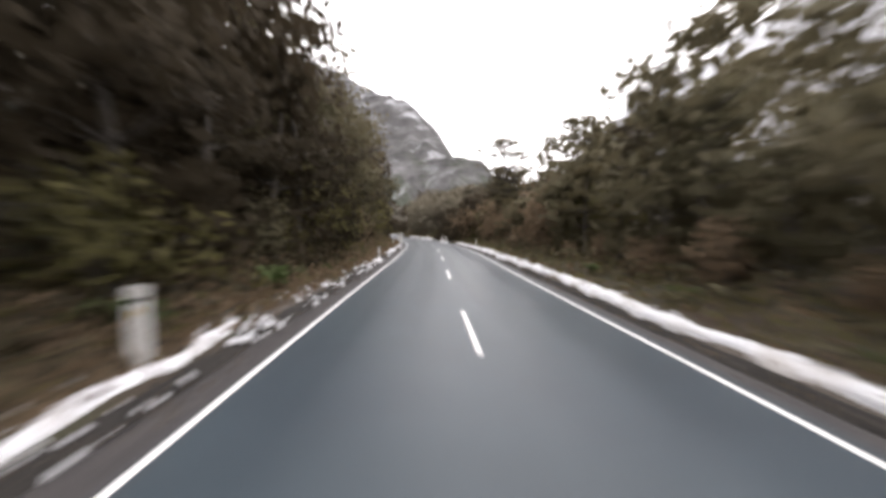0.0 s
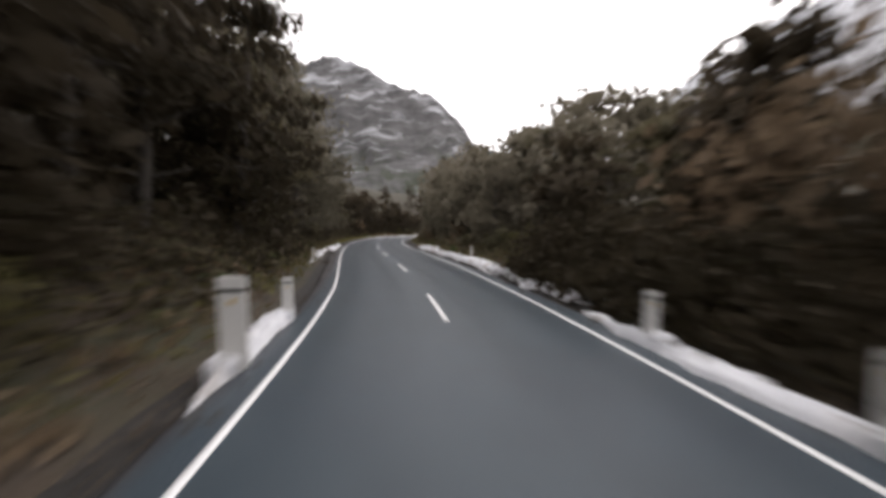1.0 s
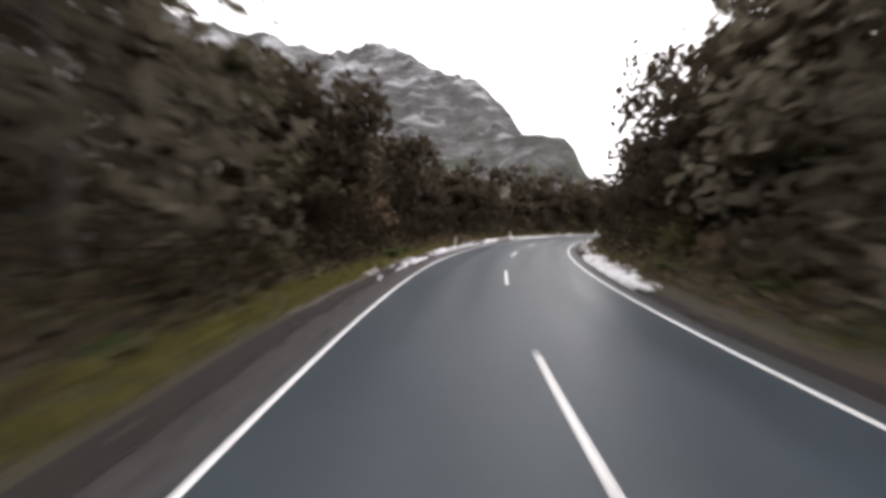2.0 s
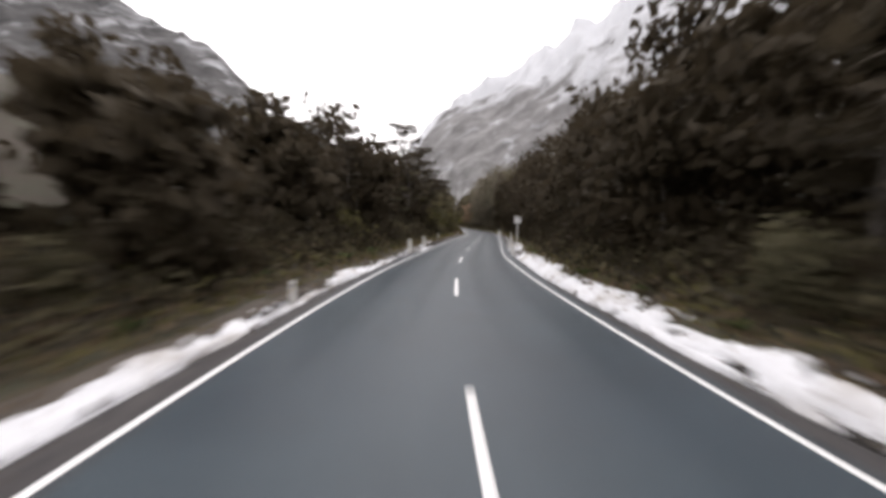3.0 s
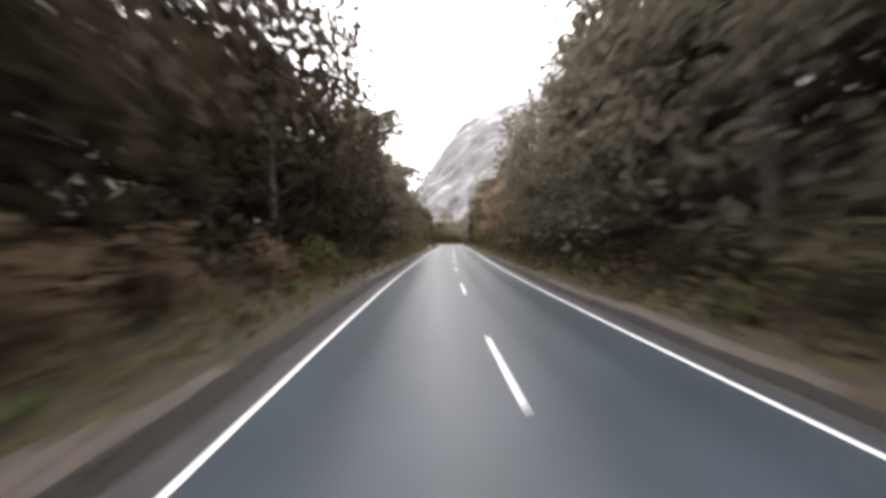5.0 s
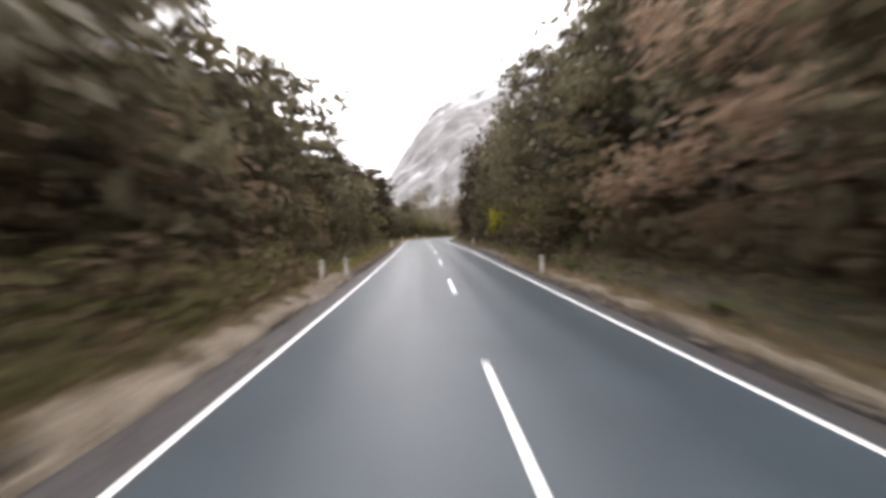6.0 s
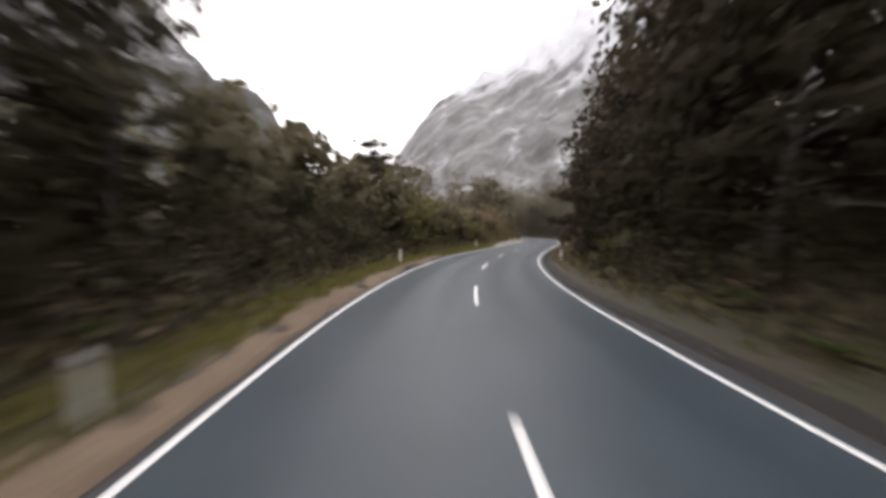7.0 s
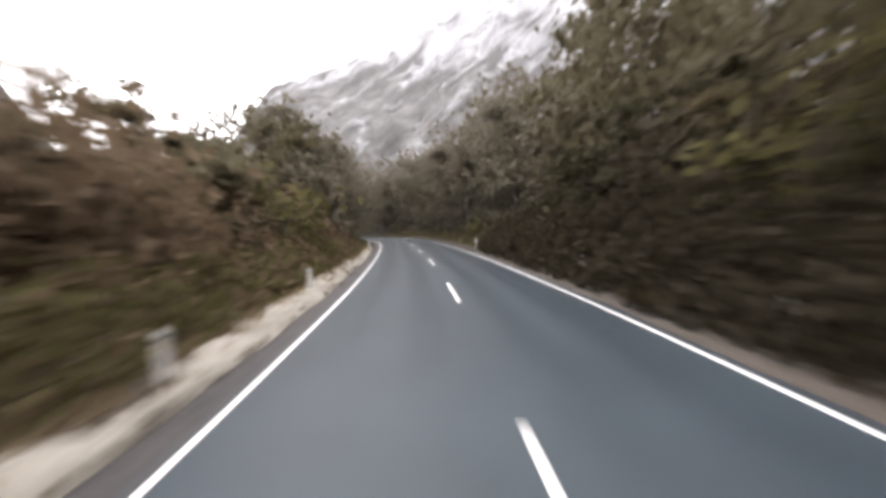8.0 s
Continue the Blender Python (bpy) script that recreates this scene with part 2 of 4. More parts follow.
def rock_material(name, dark, mid, light, green, snowy):
    m, nt, b = material(name)
    geo = nt.nodes.new("ShaderNodeNewGeometry")

    def slanted(across, along, depth, detail, warp):
        """Noise drawn out along slanting beds of rock."""
        comb = nt.nodes.new("ShaderNodeCombineXYZ")
        for sock, k, way in (("X", across, (0.45, -0.45, -0.77)), ("Y", along, (0.55, -0.55, 0.63)), ("Z", depth, (0.7, 0.7, 0.1))):
            dot = nt.nodes.new("ShaderNodeVectorMath")
            dot.operation = "DOT_PRODUCT"
            nt.links.new(geo.outputs["Position"], dot.inputs[0])
            dot.inputs[1].default_value = tuple(k * w for w in way)
            nt.links.new(dot.outputs["Value"], comb.inputs[sock])
        n = nt.nodes.new("ShaderNodeTexNoise")
        n.inputs["Scale"].default_value, n.inputs["Detail"].default_value, n.inputs["Roughness"].default_value = 1.0, detail, 0.62
        n.inputs["Distortion"].default_value = warp
        nt.links.new(comb.outputs["Vector"], n.inputs["Vector"])
        return n.outputs["Fac"]

    strata = slanted(0.045, 0.010, 0.012, 8.0, 0.5)
    gully = slanted(0.022, 0.007, 0.008, 7.0, 0.8)
    rock = ramp(nt, strata, (0.3, dark), (0.5, mid), (0.7, light))
    sep = nt.nodes.new("ShaderNodeSeparateXYZ")
    nt.links.new(geo.outputs["Position"], sep.inputs[0])
    hgt = nt.nodes.new("ShaderNodeMapRange")
    hgt.inputs["From Min"].default_value, hgt.inputs["From Max"].default_value = 210, 520
    nt.links.new(sep.outputs["Z"], hgt.inputs["Value"])
    add = nt.nodes.new("ShaderNodeMath")
    add.operation = "MULTIPLY_ADD"
    nt.links.new(hgt.outputs["Result"], add.inputs[0])
    add.inputs[1].default_value = snowy
    nt.links.new(gully, add.inputs[2])
    snow = ramp(nt, add.outputs[0], (0.56, (0, 0, 0)), (0.74, (0.85, 0.85, 0.85)))
    scrub = ramp(nt, tex(nt, 0.03, 6.0, 0.6), (0.45, (0, 0, 0)), (0.6, (1, 1, 1)))
    low = nt.nodes.new("ShaderNodeMapRange")
    low.inputs["From Min"].default_value, low.inputs["From Max"].default_value = 60, 260
    low.inputs["To Min"].default_value, low.inputs["To Max"].default_value = green, 0.0
    nt.links.new(sep.outputs["Z"], low.inputs["Value"])
    cover = mix(nt, low.outputs["Result"], (0, 0, 0), scrub)
    col = mix(nt, cover, rock, (0.055, 0.062, 0.045))
    col = mix(nt, snow, col, (0.62, 0.63, 0.66))
    nt.links.new(col, b.inputs["Base Color"])
    b.inputs["Roughness"].default_value = 0.95
    bump(nt, b, gully, 0.8, 8.0)
    return m


def snow_material():
    """Old snow: white, greyed in patches, with grit and leaf dirt worked into it."""
    m, nt, b = material("old roadside snow")
    broad, fine, grit = tex(nt, 1.3, 4.0, 0.65), tex(nt, 9.0, 5.0, 0.7), tex(nt, 55.0, 3.0, 0.7)
    col = mix(nt, ramp(nt, fine, (0.35, (0, 0, 0)), (0.7, (1, 1, 1))), (0.86, 0.87, 0.90), (0.66, 0.67, 0.70))
    col = mix(nt, ramp(nt, broad, (0.52, (0, 0, 0)), (0.68, (0.85, 0.85, 0.85))), col, (0.36, 0.325, 0.285))
    col = mix(nt, ramp(nt, grit, (0.58, (0, 0, 0)), (0.72, (0.8, 0.8, 0.8))), col, (0.17, 0.14, 0.115))
    nt.links.new(col, b.inputs["Base Color"])
    b.inputs["Roughness"].default_value = 0.8
    bump(nt, b, fine, 0.7, 0.04)
    return m


def plain(name, col, rough=0.6, spots=0.15, scale=25.0):
    m, nt, b = material(name)
    n = tex(nt, scale)
    c = mix(nt, ramp(nt, n, (0.4, (0, 0, 0)), (0.75, (1, 1, 1))), col, tuple(v * (1 - spots) for v in col))
    nt.links.new(c, b.inputs["Base Color"])
    b.inputs["Roughness"].default_value = rough
    return m


ASPHALT = asphalt_material()
PAINT = plain("worn white road paint", (0.88, 0.88, 0.88), 0.45, 0.15, 30.0)
LITTER = grainy("wet leaf litter and moss", (0.038, 0.026, 0.017), (0.030, 0.034, 0.015), (0.07, 0.053, 0.035), 0.7, 22.0)
GRAVEL = grainy("wet brown gravel", (0.064, 0.052, 0.042), (0.086, 0.071, 0.058), (0.145, 0.126, 0.106), 1.2, 45.0)
PALE = grainy("pale dry gravel and straw", (0.085, 0.064, 0.044), (0.145, 0.117, 0.087), (0.29, 0.255, 0.20), 2.2, 16.0)
RUST = grainy("orange brown gravel", (0.14, 0.095, 0.062), (0.18, 0.13, 0.088), (0.27, 0.21, 0.15), 1.3, 40.0)
CHALK = grainy("pale frosted gravel", (0.20, 0.18, 0.145), (0.34, 0.315, 0.27), (0.50, 0.47, 0.42), 1.4, 14.0)
SNOW = snow_material()
CONCRETE = grainy("weathered concrete", (0.26, 0.245, 0.22), (0.18, 0.17, 0.15), (0.10, 0.095, 0.08), 2.5, 24.0, 0.85, 0.01)
KERB = grainy("dark wet gutter soil", (0.020, 0.017, 0.014), (0.013, 0.012, 0.011), (0.035, 0.031, 0.027), 2.0, 50.0)
ROCK = rock_material("pale grey mountain rock with snow", (0.15, 0.146, 0.146), (0.215, 0.21, 0.21), (0.30, 0.293, 0.293), 0.35, 0.24)
BLUFF = rock_material("dark bluff rock with scrub and snow", (0.045, 0.044, 0.045), (0.092, 0.09, 0.09), (0.18, 0.175, 0.178), 0.95, 0.17)
# the far ridge's haze is put into its pale rock colour
HAZY = rock_material("far snowy rock paled for haze", (0.26, 0.26, 0.27), (0.38, 0.38, 0.39), (0.50, 0.50, 0.51), 0.0, 0.5)
BARK = grainy("grey brown beech bark", (0.10, 0.085, 0.07), (0.06, 0.05, 0.042), (0.16, 0.15, 0.135), 2.0, 30.0)
POST = plain("white plastic post", (0.70, 0.69, 0.66), 0.45, 0.1)
BAND = plain("black reflector band", (0.03, 0.03, 0.03), 0.5)
REFLECTOR = plain("yellow reflector", (0.65, 0.42, 0.05), 0.25)
SIGN = plain("pale grey sign sheet", (0.80, 0.80, 0.80), 0.4)
DARK_LEAF = foliage("dark beech leaves", (0.097, 0.093, 0.052), (0.130, 0.110, 0.068), (0.175, 0.165, 0.105))
# deep shade of the forest wall, put into a darker leaf colour
SHADE_LEAF = foliage("native leaves darkened for shade", (0.047, 0.040, 0.024), (0.059, 0.046, 0.030), (0.087, 0.072, 0.049))
# haze over the farther trees, put into a paler brown-grey leaf colour
HAZE_LEAF = foliage("brown grey leaves paled for haze", (0.175, 0.150, 0.112), (0.160, 0.146, 0.105), (0.22, 0.20, 0.155))
BRONZE_LEAF = foliage("bronze beech leaves", (0.145, 0.108, 0.063), (0.115, 0.10, 0.052), (0.17, 0.14, 0.09))
OLIVE_LEAF = foliage("olive shrub leaves", (0.120, 0.116, 0.046), (0.150, 0.130, 0.055), (0.195, 0.172, 0.088))
BROWN_LEAF = foliage("brown winter leaves", (0.165, 0.116, 0.072), (0.19, 0.138, 0.090), (0.25, 0.19, 0.128))
RUSTY_LEAF = foliage("rusty winter leaves", (0.38, 0.25, 0.175), (0.34, 0.24, 0.165), (0.46, 0.34, 0.25))
YELLOW_LEAF = foliage("yellow mossy leaves", (0.33, 0.28, 0.018), (0.27, 0.26, 0.018), (0.38, 0.33, 0.045))
FERN_LEAF = foliage("green fern fronds", (0.060, 0.095, 0.032), (0.080, 0.105, 0.038), (0.12, 0.14, 0.06))
STRAW_LEAF = foliage("dead straw", (0.30, 0.24, 0.15), (0.24, 0.18, 0.11), (0.40, 0.34, 0.23))
GRASS_LEAF = foliage("verge grass", (0.15, 0.16, 0.045), (0.20, 0.18, 0.06), (0.28, 0.25, 0.10))


# ---- the line of the road ----
STEP = 0.5
ALONG = np.arange(-80.0, 700.0, STEP)
knots = LOW + KNOT * np.arange(len(BEND))
bend = np.interp(ALONG, knots, np.array(BEND) * 1e-4, left=0.0)
sag = np.interp(ALONG, knots, np.array(SAG) * 1e-5, left=0.0, right=0.0)
sag[ALONG <= LOW] = 0
bend[ALONG < LOW] = 0
# past the end of the drive the road swings left out of sight
bend[ALONG > 506] = 0.012


def summed(v):
    return np.concatenate([[0], np.cumsum((v[1:] + v[:-1]) / 2 * STEP)])


zero = int(round((LOW - ALONG[0]) / STEP))
TURN = summed(bend)
TURN -= TURN[zero]
GRADE = summed(sag)
GRADE -= GRADE[zero]
ROAD_X, ROAD_Y, ROAD_Z = summed(-np.sin(TURN)), summed(np.cos(TURN)), summed(GRADE)
ROAD_X, ROAD_Y, ROAD_Z = ROAD_X - ROAD_X[zero], ROAD_Y - ROAD_Y[zero], ROAD_Z - ROAD_Z[zero]
WIDE = np.interp(ALONG, LOW + KNOT * np.arange(len(WIDEN)), np.array(WIDEN) * 0.01)


def places(s, d, h):
    """World places of arrays of distance along, offset to the left and height over the road."""
    t = np.interp(s, ALONG, TURN)
    x = np.interp(s, ALONG, ROAD_X) - d * np.cos(t)
    y = np.interp(s, ALONG, ROAD_Y) - d * np.sin(t)
    return np.stack([x, y, np.interp(s, ALONG, ROAD_Z) + h], -1) * SCALE


def at(s, d, h=0.0):
    return Vector(places(s, d, h))


def heading(s):
    return math.degrees(float(np.interp(s, ALONG, TURN)))


def stand(s, d, h=0.0, size=1.0, turn=0.0, lean=0.0):
    """The pose of a thing that stands beside the road, turned by degrees from its heading."""
    v = at(s, d, h)
    return pose(v.x, v.y, v.z, lean, 0, heading(s) + turn) @ Matrix.Scale(SCALE * size, 4)


def edge(s, side):
    w = np.interp(s, ALONG, WIDE)
    return (LANE_LEFT if side > 0 else LANE_RIGHT) + w


def wave(s, seed, length):
    """Smooth noise from -1 to 1 along the road."""
    s = np.asarray(s, float) / length
    rng = np.random.RandomState(seed)
    v = rng.uniform(-1, 1, 2000)
    k = np.floor(s).astype(int)
    f = s - k
    f = f * f * (3 - 2 * f)
    return v[(k + 500) % 2000] * (1 - f) + v[(k + 501) % 2000] * f


def shoulder(s, side):
    if side > 0:
        base = np.interp(s, (100, 112, 138, 146, 200, 208, 230, 238, 318, 326, 350, 358, 392, 398, 444, 450), (0.62, 0.95, 0.95, 0.55, 0.55, 1.05, 1.05, 0.62, 0.62, 0.72, 0.72, 0.62, 0.62, 0.2, 0.12, 0.6))
    else:
        base = np.interp(s, (125, 135, 165, 181, 188, 232, 240, 402, 410), (0.62, 0.55, 0.6, 0.65, 1.0, 1.05, 0.62, 0.62, 0.36))
    return base + 0.07 * wave(s, 3 + side, 14) + 0.04 * wave(s, 9 + side, 1.7) + 0.03 * wave(s, 13 + side, 0.7)


def slope(s, side):
    if side > 0:
        return np.interp(s, (-20, 60, 105, 130, 200, 260, 330, 420, 470), (0.45, 0.45, 0.30, 0.16, 0.14, 0.10, 0.12, 0.10, 0.06))
    return np.interp(s, (-20, 60, 130, 200, 240, 360, 410, 450), (0.10, 0.12, 0.20, 0.26, 0.32, 0.30, 0.26, 0.18))


def bank(s, side, a):
    """Height of the verge at a metres outside the edge of the seal."""
    a = np.asarray(a, float)
    dip = -0.15 * np.exp(-((a - 0.13) / 0.16) ** 2) - 0.02
    rise = 0.16 * np.clip((a - 0.15) / 0.5, 0, 1) + slope(s, side) * np.clip(a - 1.6, 0, 45)
    hill = np.interp(s, (-20, 400, 425, 495, 520), (0.30, 0.28, 0.0, 0.0, 0.2)) if side > 0 else np.interp(s, (-20, 40, 60, 110, 130), (0.28, 0.28, 0.06, 0.06, 0.30))
    rise = rise + hill * np.clip(a - 12, 0, 40)
    return dip + rise + 0.07 * wave(s, 21 + side, 3.1) * np.clip(a, 0, 1) + 0.05 * wave(s, 31, 1.1) * np.clip(a - 0.3, 0, 1)


def ground_at(s, d):
    side = 1 if d > 0 else -1
    a = abs(d) - float(edge(s, side)) - float(shoulder(s, side))
    return float(bank(s, side, a)) if a > 0 else 0.0


# ---- meshes ----
SHADING = {}


def mesh_of(name, verts, faces, mat, smooth=False, normals=None):
    me = bpy.data.meshes.new(name)
    me.from_pydata([tuple(v) for v in np.asarray(verts, float).tolist()], [], [tuple(f) for f in np.asarray(faces).tolist()])
    me.materials.append(mat)
    if smooth:
        me.polygons.foreach_set("use_smooth", [True] * len(me.polygons))
    me.update()
    if normals is not None:
        # leaves are shaded with the form of their crown, less with their own tilt
        me.normals_split_custom_set_from_vertices(normals.tolist())
        SHADING[me.name] = normals
    return me


def part(name, bm, mat, parent, label=""):
    me = bpy.data.meshes.new(name)
    bm.to_mesh(me)
    bm.free()
    me.materials.append(mat)
    return hang(name, me, parent, label)


def hang(name, me, parent, label=""):
    ob = new(name, me)
    ob.parent = parent
    return tagged(ob, label)


def sheet(rows, cols):
    i = np.arange(rows - 1)[:, None] * cols + np.arange(cols - 1)[None]
    return np.stack([i, i + 1, i + cols + 1, i + cols], -1).reshape(-1, 4)


def ribbon(name, s, offsets, heights, mat, thick=0.0):
    """A sheet along the road; offsets and heights are arrays of rows along by columns across."""
    n, k = offsets.shape
    v = places(np.repeat(s[:, None], k, 1), offsets, heights).reshape(-1, 3)
    f = sheet(n, k)
    if thick:
        # a closed strip: a skirt that goes down on both long sides and at the ends
        low = places(np.repeat(s[:, None], k, 1), offsets, heights - thick).reshape(-1, 3)
        v = np.concatenate([v, low])
        m = n * k
        i = np.arange(n - 1)
        a, b = i * k, i * k + k - 1
        f = np.concatenate([f, np.stack([a, a + k, a + k + m, a + m], -1), np.stack([b + k, b, b + m, b + k + m], -1),
                            np.array([[j + 1, j, j + m, j + 1 + m] for j in range(k - 1)]),
                            np.array([[m - k + j, m - k + j + 1, 2 * m - k + j + 1, 2 * m - k + j] for j in range(k - 1)])])
    return mesh_of(name, v, f, mat, True)


# ---- road, markings, verges, ground ----
s_all = np.arange(-40.0, 640.0, 0.5)
cols = []
for side in (1, -1):
    e, w = edge(s_all, side), shoulder(s_all, side)
    cols.append((side * (e + w + 0.03), side * (e + np.maximum(w - 0.1, 0.7 * w)), side * (e + np.minimum(0.2, 0.4 * w))))
(l0, l1, l2), (r0, r1, r2) = cols
across = np.stack([l0, l1, l2, r2, r1, r0], 1)
tall = np.zeros_like(across)
tall[:, 0] = tall[:, -1] = -0.05
tall[:, 1] = tall[:, -2] = -0.008
road_mesh = ribbon("road", s_all, across, tall, ASPHALT, 0.12)
lane = road_mesh.attributes.new("lane", "FLOAT_VECTOR", "POINT")
n_pts = across.size
lane_v = np.zeros((len(road_mesh.vertices), 3))
lane_v[:n_pts, 0], lane_v[:n_pts, 1] = across.ravel(), np.repeat(s_all, across.shape[1])
lane_v[n_pts:2 * n_pts] = lane_v[:n_pts]
lane.data.foreach_set("vector", lane_v.ravel())
road = tagged(new("road", road_mesh), "wet dark grey chip-sealed two-lane road", "road", kind="structure")
for side in (1, -1):
    e = edge(s_all, side)
    off = np.stack([side * (e - 0.052), side * (e + 0.052)], 1)
    if side < 0:
        off = off[:, ::-1]
    hang("edge_line", ribbon("edge_line", s_all, off[:, ::-1], np.full(off.shape, 0.007), PAINT, 0.006), road, "solid white painted edge line")
for k in range(-3, 62):
    s = np.linspace(10 * k - 3.5, 10 * k, 5)
    hang("centre_dash", ribbon("centre_dash", s, np.repeat([[0.062, -0.062]], 5, 0), np.full((5, 2), 0.007), PAINT, 0.006), road)

s_fine = np.arange(-40.0, 620.0, 0.6)
steps = np.array([-0.06, 0.03, 0.12, 0.24, 0.4, 0.6, 0.85, 1.15, 1.5, 2.0, 2.6, 3.4, 4.4, 5.6])
for side, name in ((1, "verge_left"), (-1, "verge_right")):
    base = edge(s_fine, side) + shoulder(s_fine, side)
    a = np.repeat(steps[None], len(s_fine), 0)
    h = bank(s_fine[:, None], side, a) + np.random.RandomState(5 + side).uniform(-0.025, 0.025, a.shape) * (a > 0.2)
    h[:, 0] = -0.09
    d = side * (base[:, None] + a)
    me = ribbon(name, s_fine, d[:, ::-1] if side > 0 else d, h[:, ::-1] if side > 0 else h, LITTER)
    me.materials.append(KERB)
    me.materials.append(GRAVEL)
    k = len(steps) - 1
    j = np.arange(len(me.polygons)) % k
    j = k - 1 - j if side > 0 else j
    row = np.arange(len(me.polygons)) // k
    gravel = (wave(s_fine[row], 51 + side, 9) + np.interp(s_fine[row], (100, 200, 300, 330, 350, 360, 445), (-0.4, -0.2, 0.3, 0.6, 0.5, 0.5, 0.5) if side > 0 else (-0.4, -0.2, 0.3, 0.6, 0.4, -0.4, -0.5)) > j * 0.16 - 0.35)
    idx = np.where(j < 4, 1, np.where(gravel & (j < 8), 2, 0))
    me.polygons.foreach_set("material_index", idx.astype(np.int32))
    tagged(new(name, me), "roadside verge of dark soil, moss and gravel", "verge", kind="structure")

gx = np.concatenate([[-2600, -1500, -800, -400, -200, -140], np.arange(-100, 190, 2.5), [210, 260, 340, 500, 900, 1600, 2600]])
gy = np.concatenate([[-2600, -1400, -700, -300, -120, -60], np.arange(-30, 400, 2.5), [420, 480, 600, 900, 1600, 2600]])
G = np.stack(np.meshgrid(gx, gy), -1).reshape(-1, 2)
hgt = np.zeros(len(G))
near_s, near_d = np.zeros(len(G)), np.zeros(len(G))
rx, ry = ROAD_X[::4] * SCALE, ROAD_Y[::4] * SCALE
for i in range(0, len(G), 2000):
    c = G[i:i + 2000]
    q = (c[:, :1] - rx) ** 2 + (c[:, 1:] - ry) ** 2
    k = q.argmin(1)
    near_s[i:i + 2000] = ALONG[::4][k]
    t = TURN[::4][k]
    near_d[i:i + 2000] = -((c[:, 0] - rx[k]) * np.cos(t) + (c[:, 1] - ry[k]) * np.sin(t)) / SCALE
    near_d[i:i + 2000] = np.sign(near_d[i:i + 2000]) * np.sqrt(q.min(1)) / SCALE
for side in (1, -1):
    m = (near_d > 0) == (side > 0)
    a = np.abs(near_d[m]) - edge(near_s[m], side) - 0.62
    hgt[m] = bank(near_s[m], side, np.maximum(a, 0)) - 0.9 * np.clip((6.0 - a) / 2.0, 0, 1)
    hgt[m] = np.where(a > 300, -2.0, hgt[m] + 0.4 * np.sin(G[m][:, 0] * 0.7) * np.clip(a - 6, 0, 1))
G3 = np.concatenate([G, ((np.interp(near_s, ALONG, ROAD_Z) + hgt) * SCALE)[:, None]], 1)
tagged(new("ground", mesh_of("ground", G3, sheet(len(gy), len(gx)), LITTER, True)), "forest floor of leaf litter and moss", "ground", kind="structure")


# ---- mountains ----
def mountain(name, label, eye, dist, profile, seed, rough, mat=ROCK):
    """A rock wall around eye: its crest rises as profile gives it, rows of (bearing, rise) in degrees."""
    az = np.arange(profile[0][0], profile[-1][0] + 0.01, 0.3)
    el = np.interp(az, [q[0] for q in profile], [q[1] for q in profile])
    u = np.linspace(0, 1, 60)
    crest = np.tan(np.radians(el)) * dist
    v = np.zeros((len(u), len(az), 3))
    for j, a in enumerate(np.radians(az)):
        for i, w in enumerate(u):
            r = dist * (0.62 + 0.38 * w ** 0.8) if w <= 1 else dist
            x, y = eye[0] + math.sin(a) * r, eye[1] + math.cos(a) * r
            q = Vector((x * 0.006 + seed, y * 0.006, w * 1.7))
            n = noise.fractal(q, 0.8, 2.1, 6)
            rib = 1 - abs(noise.noise(Vector((math.degrees(a) * 0.35 + seed * 3 + n, w * 1.2, seed))))
            z = crest[j] * (w ** 1.25 + rough * (n * 0.55 + (rib - 0.7) * 0.5) * (w * (1.35 - w)) ** 0.5) - 4
            push = rough * dist * 0.08 * (n + rib)
            v[i, j] = (x - math.sin(a) * push, y - math.cos(a) * push, max(z, -6))
    back = v[-1].copy()
    back[:, 0] += np.sin(np.radians(az)) * dist * 0.4
    back[:, 1] += np.cos(np.radians(az)) * dist * 0.4
    back[:, 2] *= 0.3
    v = np.concatenate([v, back[None]])
    ob = new(name, mesh_of(name, v.reshape(-1, 3), sheet(len(u) + 1, len(az)), mat, True))
    return tagged(ob, label, "mountain", kind="structure")


mountain("mountain_right", "steep grey rock mountain streaked with snow", (30, 130), 1200,
         [(15, 0), (18, 4), (20.5, 8.5), (23, 11.5), (24.5, 13.2), (26, 14.9), (28, 16), (31, 17.3), (36, 18.8), (40, 20.5), (44, 22), (50, 24.8), (56, 27), (70, 28), (90, 26), (120, 18), (140, 5)], 4.0, 0.22)
mountain("mountain_left", "dark steep rock bluff with scrub and snow patches", (20, 110), 1000,
         [(-110, 8), (-85, 20), (-60, 25), (-30, 21.5), (-19, 23.2), (-12, 21.8), (-7, 19.8), (-3.5, 18.6), (-1.5, 17.2), (0, 15), (2, 11.8), (3.5, 9.8), (6, 7.5), (9, 5), (16, 2)], 9.0, 0.16, BLUFF)
mountain("mountain_spur", "dark wooded hill spur over the valley floor", (80, 252), 360,
         [(-50, 10), (-25, 15), (-8, 17.6), (-0.4, 17.4), (1.6, 15), (3.1, 12), (5.0, 8.8), (7.5, 6.6), (12, 3), (16, 0)], 31.0, 0.12, BLUFF)
mountain("mountain_far", "far ridge under snow, rock paled for haze", (30, 130), 2300,
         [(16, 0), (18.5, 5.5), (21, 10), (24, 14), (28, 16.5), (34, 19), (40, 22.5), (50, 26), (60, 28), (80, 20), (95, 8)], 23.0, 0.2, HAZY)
mountain("mountain_back", "grey rock valley side", (30, 130), 1500,
         [(125, 4), (150, 14), (180, 10), (210, 16), (240, 18), (262, 8)], 14.0, 0.2)


